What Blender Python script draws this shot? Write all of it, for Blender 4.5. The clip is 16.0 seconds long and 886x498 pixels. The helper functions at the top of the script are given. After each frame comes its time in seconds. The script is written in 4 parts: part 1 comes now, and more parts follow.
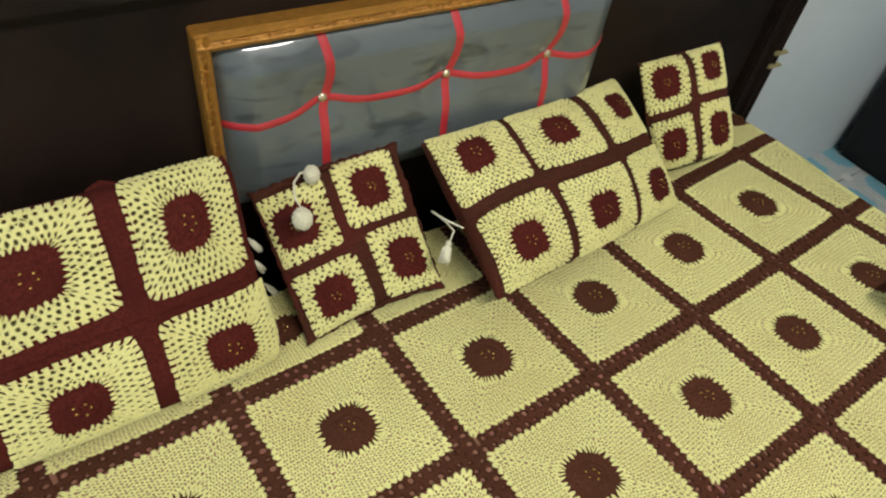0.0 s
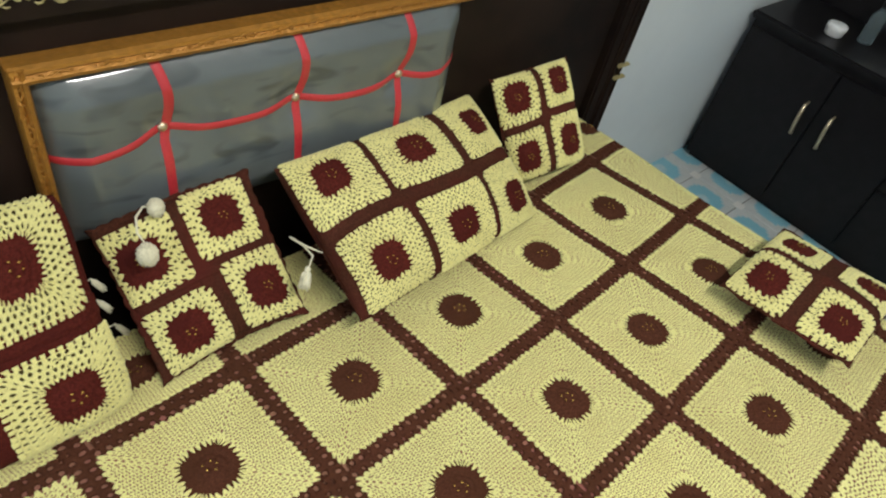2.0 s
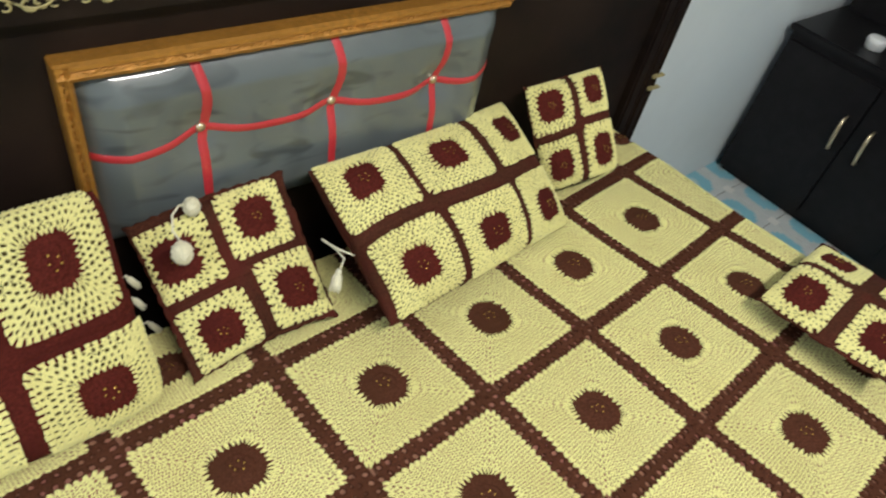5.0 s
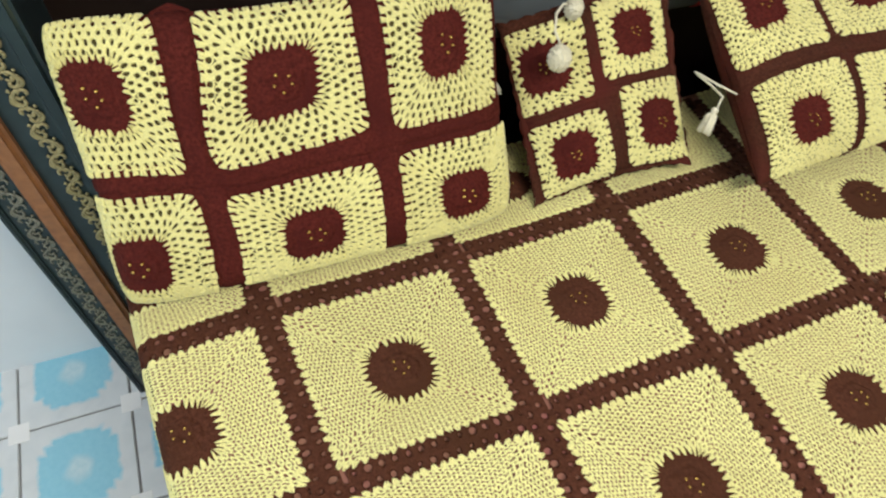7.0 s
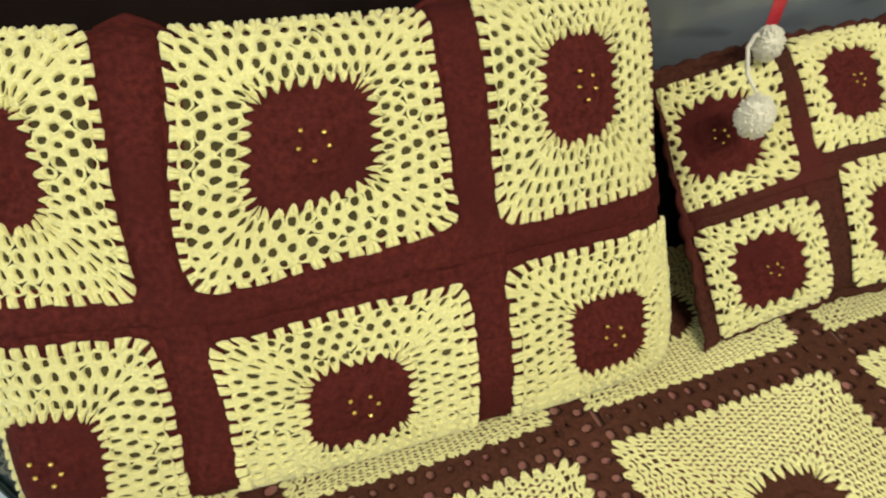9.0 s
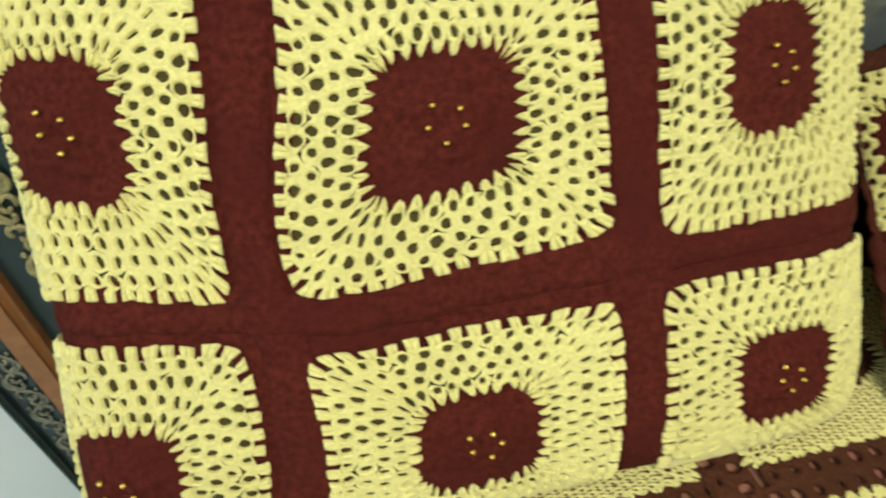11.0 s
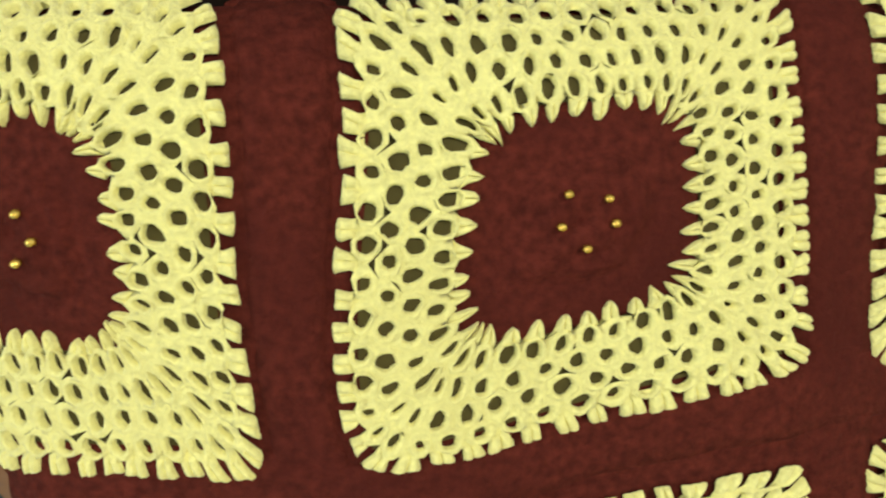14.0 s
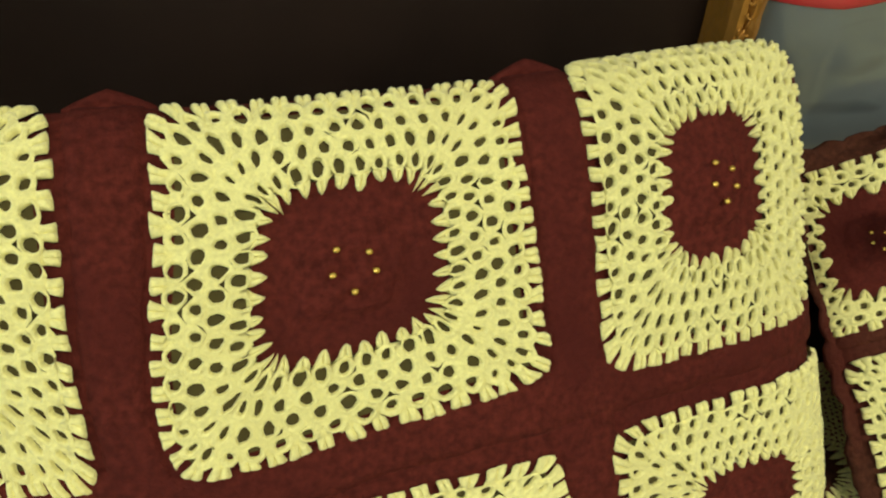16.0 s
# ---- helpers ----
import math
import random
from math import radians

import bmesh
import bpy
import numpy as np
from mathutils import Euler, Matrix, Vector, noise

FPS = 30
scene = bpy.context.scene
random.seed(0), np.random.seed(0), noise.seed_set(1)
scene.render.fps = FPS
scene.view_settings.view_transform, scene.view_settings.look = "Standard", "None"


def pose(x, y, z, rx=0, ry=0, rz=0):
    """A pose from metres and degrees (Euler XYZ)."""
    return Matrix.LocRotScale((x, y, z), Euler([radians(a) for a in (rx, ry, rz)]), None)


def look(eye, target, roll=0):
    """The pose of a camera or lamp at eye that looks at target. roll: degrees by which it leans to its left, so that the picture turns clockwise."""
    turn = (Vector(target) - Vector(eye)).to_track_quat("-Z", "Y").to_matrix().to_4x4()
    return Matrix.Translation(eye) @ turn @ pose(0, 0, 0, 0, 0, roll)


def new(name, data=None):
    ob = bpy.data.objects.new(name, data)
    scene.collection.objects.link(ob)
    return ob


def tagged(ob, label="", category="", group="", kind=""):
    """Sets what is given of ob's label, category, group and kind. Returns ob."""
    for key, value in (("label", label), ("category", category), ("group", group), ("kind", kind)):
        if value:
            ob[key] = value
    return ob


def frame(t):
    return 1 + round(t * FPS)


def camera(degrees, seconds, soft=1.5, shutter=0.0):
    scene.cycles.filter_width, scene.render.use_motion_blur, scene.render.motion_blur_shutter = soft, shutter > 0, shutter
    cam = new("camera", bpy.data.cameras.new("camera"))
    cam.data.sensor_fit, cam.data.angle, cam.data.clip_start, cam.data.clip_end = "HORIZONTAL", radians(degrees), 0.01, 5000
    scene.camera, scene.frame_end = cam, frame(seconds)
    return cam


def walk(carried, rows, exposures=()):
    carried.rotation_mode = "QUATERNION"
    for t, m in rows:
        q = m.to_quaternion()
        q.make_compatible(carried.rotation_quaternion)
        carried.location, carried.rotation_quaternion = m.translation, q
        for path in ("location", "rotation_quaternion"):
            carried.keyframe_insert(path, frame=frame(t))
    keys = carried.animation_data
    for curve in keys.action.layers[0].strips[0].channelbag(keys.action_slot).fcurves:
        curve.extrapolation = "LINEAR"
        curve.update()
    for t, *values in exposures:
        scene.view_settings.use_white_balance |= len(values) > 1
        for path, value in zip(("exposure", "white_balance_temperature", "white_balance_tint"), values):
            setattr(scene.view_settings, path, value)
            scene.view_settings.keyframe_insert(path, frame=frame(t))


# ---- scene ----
cam = camera(66.1, 16.0, soft=2.1, shutter=0.4)
PATH = [
    (0, (0.4884, -0.5505, 1.4321), (1.2420, 0.6034, -0.0179), 8.87),
    (0.5, (0.5099, -0.5453, 1.4473), (1.3227, 0.5506, -0.0144), 10.49),
    (1, (0.5237, -0.5487, 1.4511), (1.4336, 0.4971, 0.0103), 12.72),
    (1.5, (0.5281, -0.5523, 1.4575), (1.5015, 0.4573, 0.0314), 13.97),
    (2, (0.5366, -0.5613, 1.4602), (1.5617, 0.4400, 0.0650), 14.30),
    (2.5, (0.5426, -0.5672, 1.4587), (1.6178, 0.4310, 0.0995), 14.58),
    (3, (0.5510, -0.5643, 1.4725), (1.6623, 0.4345, 0.1426), 14.51),
    (3.2, (0.5525, -0.5602, 1.4791), (1.6678, 0.4439, 0.1569), 14.28),
    (5.5, (0.5007, -0.5600, 1.4107), (1.3319, 0.5452, -0.0343), 11.13),
    (6, (0.4342, -0.5521, 1.3609), (1.0633, 0.4861, -0.2278), 10.08),
    (6.5, (0.3718, -0.5133, 1.3289), (0.8762, 0.5302, -0.3016), 9.91),
    (7, (0.3455, -0.4669, 1.2951), (0.7275, 0.5805, -0.3648), 6.37),
    (7.5, (0.3340, -0.3878, 1.2692), (0.7273, 0.6421, -0.3995), 9.46),
    (8, (0.3399, -0.3085, 1.1909), (0.7952, 0.7660, -0.4327), 11.59),
    (8.2, (0.3511, -0.2904, 1.1457), (0.7907, 0.8593, -0.4302), 8.42),
    (10.3, (0.3536, -0.2118, 1.0093), (0.5835, 1.1919, -0.3965), -0.06),
    (10.5, (0.3477, -0.2073, 1.0055), (0.5701, 1.1870, -0.4107), 0.27),
    (11, (0.3290, -0.1878, 0.9856), (0.4161, 1.2104, -0.4422), -2.81),
    (11.5, (0.2966, -0.1478, 0.9619), (0.2729, 1.2880, -0.4309), -4.61),
    (12, (0.2660, -0.1058, 0.9433), (0.2812, 1.3385, -0.4396), -2.98),
    (12.5, (0.2608, -0.0841, 0.9407), (0.3227, 1.3231, -0.4801), -1.14),
    (13, (0.2636, -0.0763, 0.9458), (0.3321, 1.3184, -0.4881), -1.34),
    (13.5, (0.2755, -0.0720, 0.9443), (0.3405, 1.3317, -0.4789), -1.74),
    (14, (0.2933, -0.0745, 0.9442), (0.3741, 1.3446, -0.4648), -2.09),
    (14.5, (0.3124, -0.0825, 0.9492), (0.4482, 1.3634, -0.4273), -1.67),
    (15, (0.3307, -0.0951, 0.9619), (0.5117, 1.3524, -0.4059), -1.60),
    (15.5, (0.3457, -0.1125, 0.9738), (0.5683, 1.3588, -0.3638), -1.08),
    (16, (0.3552, -0.1272, 0.9881), (0.5904, 1.3546, -0.3337), -1.09),
]
EXPOSURES = [(0.0, -0.36, 6350, 13), (1.5, -0.30, 6250, 14), (3.2, -0.40, 6400, 12), (5.3, -0.14, 6300, 14), (6.5, -0.12, 6300, 16), (8.2, -0.18, 6350, 19), (10.5, -0.18, 6900, 8),
             (12.5, -0.03, 7000, 6), (14.0, -0.16, 7000, 5), (15.0, -0.26, 7200, 5), (16.0, -0.32, 7100, 5)]
walk(cam, [(t, look(eye, target, roll)) for t, eye, target, roll in PATH], EXPOSURES)

# ---- light: assumed tube lamp over the bed, added cool fill at left, white walls ----
world = bpy.data.worlds.new("world")
world.use_nodes = True
world.node_tree.nodes["Background"].inputs[0].default_value = (0.55, 0.62, 0.75, 1)
world.node_tree.nodes["Background"].inputs[1].default_value = 0.1
scene.world = world


def area_lamp(name, eye, target, sx, sy, watts, colour):
    data = bpy.data.lights.new(name, "AREA")
    data.shape, data.size, data.size_y, data.energy, data.color = "RECTANGLE", sx, sy, watts, colour
    ob = new(name, data)
    ob.matrix_world = look(eye, target)
    return ob


# assumed source, never in view; placed to balance brightness across the bed
area_lamp("assumed_tube_glow", (1.0, -1.2, 2.52), (0.9, -0.4, 0.5), 1.2, 0.12, 42, (1.0, 0.97, 0.86))
# no pane stands here: unseen cool fill lamp added to brighten the left side
area_lamp("left_cool_fill", (-1.3, -0.9, 1.6), (0.4, -0.1, 0.6), 1.0, 1.1, 20, (0.86, 0.95, 1.0))


# ---- materials ----
def node_material(name, colour, rough=0.6, metal=0.0, vary=0.15, scale=40.0, bump=0.2, bump_scale=200.0, coat=0.0,
                  second=None, second_scale=3.0, sheen=0.0, depth=0.002, per_object=0.0):
    """Base colour with fine and coarse variation, and relief."""
    m = bpy.data.materials.new(name)
    m.use_nodes = True
    nt = m.node_tree
    b = nt.nodes["Principled BSDF"]
    b.inputs["Roughness"].default_value, b.inputs["Metallic"].default_value = rough, metal
    b.inputs["Coat Weight"].default_value, b.inputs["Sheen Weight"].default_value = coat, sheen
    b.inputs["Coat Roughness"].default_value = 0.08
    co = nt.nodes.new("ShaderNodeTexCoord")
    fine, coarse = nt.nodes.new("ShaderNodeTexNoise"), nt.nodes.new("ShaderNodeTexNoise")
    fine.inputs["Scale"].default_value, fine.inputs["Detail"].default_value = scale, 6
    coarse.inputs["Scale"].default_value, coarse.inputs["Detail"].default_value = second_scale, 3
    for n in (fine, coarse):
        nt.links.new(co.outputs["Object"], n.inputs["Vector"])
    ramp = nt.nodes.new("ShaderNodeValToRGB")
    lo = [max(0.0, c * (1 - vary)) for c in colour]
    hi = [min(1.0, c * (1 + vary)) for c in colour]
    ramp.color_ramp.elements[0].position, ramp.color_ramp.elements[1].position = 0.3, 0.7
    ramp.color_ramp.elements[0].color, ramp.color_ramp.elements[1].color = (*lo, 1), (*hi, 1)
    nt.links.new(fine.outputs["Fac"], ramp.inputs[0])
    mix = nt.nodes.new("ShaderNodeMix")
    mix.data_type = "RGBA"
    other = second or [c * 0.85 for c in colour]
    mix.inputs[7].default_value = (*other, 1)
    steep = nt.nodes.new("ShaderNodeMapRange")
    steep.inputs[1].default_value, steep.inputs[2].default_value = 0.45, 0.7
    nt.links.new(coarse.outputs["Fac"], steep.inputs[0])
    nt.links.new(steep.outputs[0], mix.inputs[0])
    nt.links.new(ramp.outputs[0], mix.inputs[6])
    out = mix.outputs[2]
    if per_object:
        info, hsv, span = nt.nodes.new("ShaderNodeObjectInfo"), nt.nodes.new("ShaderNodeHueSaturation"), nt.nodes.new("ShaderNodeMapRange")
        span.inputs[3].default_value, span.inputs[4].default_value = 1 - per_object, 1 + per_object
        nt.links.new(info.outputs["Random"], span.inputs[0])
        nt.links.new(span.outputs[0], hsv.inputs["Value"])
        nt.links.new(out, hsv.inputs["Color"])
        out = hsv.outputs[0]
    nt.links.new(out, b.inputs["Base Color"])
    if bump:
        rel, bn = nt.nodes.new("ShaderNodeTexNoise"), nt.nodes.new("ShaderNodeBump")
        rel.inputs["Scale"].default_value, rel.inputs["Detail"].default_value = bump_scale, 5
        bn.inputs["Strength"].default_value, bn.inputs["Distance"].default_value = bump, depth
        nt.links.new(co.outputs["Object"], rel.inputs["Vector"])
        nt.links.new(rel.outputs["Fac"], bn.inputs["Height"])
        nt.links.new(bn.outputs[0], b.inputs["Normal"])
    return m


def duller(m, level):
    m.node_tree.nodes["Principled BSDF"].inputs["Specular IOR Level"].default_value = level
    return m


YARN = node_material("yellow_yarn", (0.84, 0.79, 0.33), 0.9, vary=0.12, scale=420, bump=0.6, bump_scale=700, sheen=0.25,
                     second=(0.78, 0.72, 0.29), second_scale=9, per_object=0.04)
MAROON = node_material("maroon_yarn", (0.085, 0.0150, 0.0108), 0.95, vary=0.35, scale=260, bump=0.7, bump_scale=380, sheen=0.0,
                       second=(0.066, 0.0115, 0.009), second_scale=14)
BANDYARN = node_material("red_brown_yarn", (0.082, 0.029, 0.016), 0.95, vary=0.3, scale=260, bump=0.6, bump_scale=380, second=(0.068, 0.026, 0.013), second_scale=7)
BROWN = node_material("brown_maroon_yarn", (0.064, 0.0215, 0.0125), 0.95, vary=0.35, scale=260, bump=0.7, bump_scale=380, sheen=0.0,
                      second=(0.085, 0.018, 0.013), second_scale=10)
# olive tone holds the shade and yellow bounce inside the cushion nets' holes
HOLE_SHADE = node_material("olive_hole_shade", (0.075, 0.060, 0.014), 0.9, vary=0.2, scale=200, bump=0.2, bump_scale=300)
SHEET = node_material("printed_sheet", (0.34, 0.17, 0.11), 0.85, vary=0.2, scale=50, bump=0.1, second=(0.38, 0.14, 0.12), second_scale=22)
TASSEL = node_material("cream_yarn", (0.82, 0.78, 0.58), 0.9, vary=0.08, scale=300, bump=0.6, bump_scale=700, sheen=0.2)
BEAD = node_material("gold_bead", (0.90, 0.60, 0.14), 0.2, metal=0.9, vary=0.05, bump=0)
DARKWOOD = node_material("dark_polished_wood", (0.0085, 0.0045, 0.0032), 0.6, vary=0.35, scale=25, bump=0.05, bump_scale=60, second=(0.022, 0.012, 0.008))
BLACKWOOD = node_material("black_laminate", (0.010, 0.009, 0.010), 0.38, vary=0.3, scale=30, bump=0.05, bump_scale=80)
TEAL = node_material("dark_teal_lacquer", (0.018, 0.033, 0.035), 0.35, vary=0.3, scale=30, bump=0.1, bump_scale=90)
GOLD = node_material("dull_gold_paint", (0.42, 0.36, 0.17), 0.5, metal=0.35, vary=0.3, scale=150, bump=0.3, bump_scale=250)
DULLGOLD = node_material("greyed_gold_paint", (0.20, 0.20, 0.15), 0.55, metal=0.2, vary=0.3, scale=150, bump=0.3, bump_scale=250)
FRAMEGOLD = node_material("gilded_frame", (0.46, 0.21, 0.035), 0.42, metal=0.4, vary=0.3, scale=120, bump=0.5, bump_scale=160, depth=0.003)
ORANGE = node_material("orange_brown_wood", (0.30, 0.125, 0.045), 0.5, vary=0.2, scale=80, bump=0.25, bump_scale=120)
RIBBON = node_material("red_ribbon", (0.56, 0.032, 0.042), 0.5, vary=0.12, scale=200, bump=0.1, coat=0.6)
PAINT = node_material("pale_wall_paint", (0.76, 0.81, 0.83), 0.7, vary=0.03, scale=8, bump=0.08, bump_scale=60, second=(0.72, 0.78, 0.81), second_scale=1.2)
CEILING = node_material("white_ceiling_paint", (0.8, 0.8, 0.78), 0.8, vary=0.03, scale=8, bump=0.05)
WHITE = node_material("white_plastic", (0.8, 0.8, 0.8), 0.35, vary=0.03, bump=0)
HANDLE = node_material("brushed_brass", (0.75, 0.62, 0.42), 0.3, metal=0.85, vary=0.1, bump=0)
GROUT = node_material("tile_grout", (0.33, 0.33, 0.32), 0.9, vary=0.2, scale=60, bump=0.2)
PAD = node_material("grey_quilted_vinyl", (0.125, 0.145, 0.150), 0.4, vary=0.12, scale=14, bump=0.12, bump_scale=26, coat=1.0)


def add_wisps(m):
    """A faint print of dark leaf strokes, as stretched, distorted noise."""
    nt = m.node_tree
    b = nt.nodes["Principled BSDF"]
    old = b.inputs["Base Color"].links[0].from_socket
    co, mp, n1, rng_, mix = (nt.nodes.new("ShaderNode" + k) for k in ("TexCoord", "Mapping", "TexNoise", "MapRange", "Mix"))
    mp.inputs["Scale"].default_value, mp.inputs["Rotation"].default_value = (9, 9, 26), (0, 0.5, 0)
    n1.inputs["Scale"].default_value, n1.inputs["Detail"].default_value, n1.inputs["Distortion"].default_value = 1.0, 1.0, 1.1
    rng_.inputs[1].default_value, rng_.inputs[2].default_value, rng_.inputs[4].default_value = 0.58, 0.72, 0.6
    mix.data_type = "RGBA"
    mix.inputs[7].default_value = (0.032, 0.038, 0.042, 1)
    nt.links.new(co.outputs["Object"], mp.inputs["Vector"])
    nt.links.new(mp.outputs[0], n1.inputs["Vector"])
    nt.links.new(n1.outputs["Fac"], rng_.inputs[0])
    nt.links.new(rng_.outputs[0], mix.inputs[0])
    nt.links.new(old, mix.inputs[6])
    nt.links.new(mix.outputs[2], b.inputs["Base Color"])


add_wisps(PAD)
GLASS = bpy.data.materials.new("bottle_glass")
GLASS.use_nodes = True
GLASS.node_tree.nodes["Principled BSDF"].inputs["Transmission Weight"].default_value = 0.9
GLASS.node_tree.nodes["Principled BSDF"].inputs["Roughness"].default_value = 0.08
GLASS.node_tree.nodes["Principled BSDF"].inputs["Base Color"].default_value = (0.6, 0.75, 0.8, 1)
MIRROR = node_material("mirror", (0.75, 0.78, 0.8), 0.04, metal=1.0, vary=0.0, bump=0)
LAMPGLOW = bpy.data.materials.new("lamp_tube")
LAMPGLOW.use_nodes = True
LAMPGLOW.node_tree.nodes["Principled BSDF"].inputs["Emission Color"].default_value = (1, 0.97, 0.88, 1)
LAMPGLOW.node_tree.nodes["Principled BSDF"].inputs["Emission Strength"].default_value = 6.0


for matt, level in ((DARKWOOD, 0.18), (BLACKWOOD, 0.25), (MAROON, 0.1), (BROWN, 0.1), (BANDYARN, 0.1), (YARN, 0.15), (SHEET, 0.15)):
    duller(matt, level)


def tile_material():
    """Glazed tile: white marbled border, blue medallion with a notched outline and a pale flower."""
    m = bpy.data.materials.new("blue_medallion_tile")
    m.use_nodes = True
    nt = m.node_tree
    b = nt.nodes["Principled BSDF"]
    b.inputs["Roughness"].default_value = 0.3

    def math_node(op, a, c=0.0):
        n = nt.nodes.new("ShaderNodeMath")
        n.operation = op
        for k, v in enumerate((a, c)):
            if isinstance(v, (int, float)):
                n.inputs[k].default_value = v
            else:
                nt.links.new(v, n.inputs[k])
        return n.outputs[0]

    def mix_node(f, a, c):
        n = nt.nodes.new("ShaderNodeMix")
        n.data_type = "RGBA"
        nt.links.new(f, n.inputs[0])
        for k, v in ((6, a), (7, c)):
            if isinstance(v, tuple):
                n.inputs[k].default_value = v
            else:
                nt.links.new(v, n.inputs[k])
        return n.outputs[2]

    co, sep = nt.nodes.new("ShaderNodeTexCoord"), nt.nodes.new("ShaderNodeSeparateXYZ")
    wob = nt.nodes.new("ShaderNodeTexNoise")
    wob.inputs["Scale"].default_value = 45
    nt.links.new(co.outputs["Object"], wob.inputs["Vector"])
    nt.links.new(co.outputs["Object"], sep.inputs[0])
    ax = math_node("ABSOLUTE", sep.outputs[0])
    ay = math_node("ABSOLUTE", sep.outputs[1])
    jitter = math_node("MULTIPLY", math_node("SUBTRACT", wob.outputs["Fac"], 0.5), 0.016)
    big = math_node("ADD", math_node("MAXIMUM", ax, ay), jitter)
    small = math_node("ADD", math_node("MINIMUM", ax, ay), jitter)
    soft_edge = lambda v, edge, wide: math_node("MINIMUM", math_node("MAXIMUM", math_node("DIVIDE", math_node("SUBTRACT", edge, v), wide), 0.0), 1.0)
    arm = math_node("MULTIPLY", soft_edge(big, 0.074, 0.008), soft_edge(small, 0.048, 0.008))
    core = soft_edge(big, 0.062, 0.008)
    blue = math_node("MULTIPLY", math_node("MAXIMUM", arm, core), 0.9)
    rad = math_node("SQRT", math_node("ADD", math_node("MULTIPLY", ax, ax), math_node("MULTIPLY", ay, ay)))
    flower = math_node("MULTIPLY", soft_edge(math_node("ADD", rad, math_node("MULTIPLY", jitter, 1.6)), 0.030, 0.014), 0.7)
    vein, speck = nt.nodes.new("ShaderNodeTexNoise"), nt.nodes.new("ShaderNodeTexNoise")
    vein.inputs["Scale"].default_value, vein.inputs["Detail"].default_value, vein.inputs["Distortion"].default_value = 14, 6, 1.5
    speck.inputs["Scale"].default_value = 90
    nt.links.new(co.outputs["Object"], vein.inputs["Vector"])
    nt.links.new(co.outputs["Object"], speck.inputs["Vector"])
    marble = mix_node(vein.outputs["Fac"], (0.72, 0.74, 0.74, 1), (0.52, 0.56, 0.57, 1))
    water = mix_node(speck.outputs["Fac"], (0.17, 0.50, 0.64, 1), (0.28, 0.60, 0.72, 1))
    petal = mix_node(speck.outputs["Fac"], (0.35, 0.55, 0.62, 1), (0.75, 0.78, 0.76, 1))
    nt.links.new(mix_node(flower, mix_node(blue, marble, water), petal), b.inputs["Base Color"])
    return m


TILE = tile_material()


# ---- mesh helpers ----
def mesh_object(name, verts, faces, material, parent=None, smooth=True, label=""):
    me = bpy.data.meshes.new(name)
    me.from_pydata([tuple(v) for v in verts], [], [tuple(f) for f in faces])
    if smooth:
        me.polygons.foreach_set("use_smooth", [True] * len(me.polygons))
    me.materials.append(material)
    ob = new(name, me)
    if parent:
        ob.parent = parent
    return tagged(ob, label)


def part(name, bm, material, parent=None, label="", smooth=False):
    me = bpy.data.meshes.new(name)
    bmesh.ops.recalc_face_normals(bm, faces=bm.faces)
    bm.to_mesh(me)
    bm.free()
    me.materials.append(material)
    if smooth:
        me.polygons.foreach_set("use_smooth", [True] * len(me.polygons))
    ob = new(name, me)
    if parent:
        ob.parent = parent
    return tagged(ob, label)


def thing(name, label, category, at=(0, 0, 0), kind="", group=""):
    ob = new(name)
    ob.empty_display_size = 0.05
    ob.matrix_world = at if isinstance(at, Matrix) else Matrix.Translation(at)
    return tagged(ob, label, category, group, kind)


def box(lo, hi, bevel=0.004, segments=2):
    bm = bmesh.new()
    bmesh.ops.create_cube(bm, size=1)
    bmesh.ops.scale(bm, vec=[b - a for a, b in zip(lo, hi)], verts=bm.verts)
    bmesh.ops.translate(bm, vec=[(a + b) / 2 for a, b in zip(lo, hi)], verts=bm.verts)
    if bevel:
        bmesh.ops.bevel(bm, geom=bm.edges[:], offset=bevel, segments=segments, affect="EDGES")
    return bm


def lathe(profile, n=28):
    """A turned form from (radius, height) pairs."""
    verts = [(r * math.cos(2 * math.pi * k / n), r * math.sin(2 * math.pi * k / n), z) for r, z in profile for k in range(n)]
    faces = [(i * n + k, i * n + (k + 1) % n, (i + 1) * n + (k + 1) % n, (i + 1) * n + k) for i in range(len(profile) - 1) for k in range(n)]
    faces += [tuple(range(n))[::-1], tuple((len(profile) - 1) * n + k for k in range(n))]
    return verts, faces


def tubes(lines, radius, n=6, flat=None):
    """Round yarn or moulding along polylines; flat: the direction in which they are pressed to half."""
    verts, faces = [], []
    for line in lines:
        pts = [Vector(p) for p in line]
        base = len(verts)
        up = Vector((0.3, 0.2, 1)).normalized()
        for i, p in enumerate(pts):
            d = (pts[min(i + 1, len(pts) - 1)] - pts[max(i - 1, 0)]).normalized()
            if abs(d.dot(up)) > 0.95:
                up = Vector((1, 0.1, 0.2)).normalized()
            side = d.cross(up).normalized()
            top = side.cross(d).normalized()
            r = radius * (1.0 if 0 < i < len(pts) - 1 else 0.55)
            for k in range(n):
                w = 2 * math.pi * k / n
                o = (side * math.cos(w) + top * math.sin(w)) * r
                if flat:
                    o -= Vector(flat) * o.dot(Vector(flat)) * 0.5
                verts.append(p + o)
        for i in range(len(pts) - 1):
            for k in range(n):
                a, b = base + i * n + k, base + i * n + (k + 1) % n
                faces.append((a, b, b + n, a + n))
        faces.append(tuple(base + k for k in range(n))[::-1])
        faces.append(tuple(base + (len(pts) - 1) * n + k for k in range(n)))
    return verts, faces


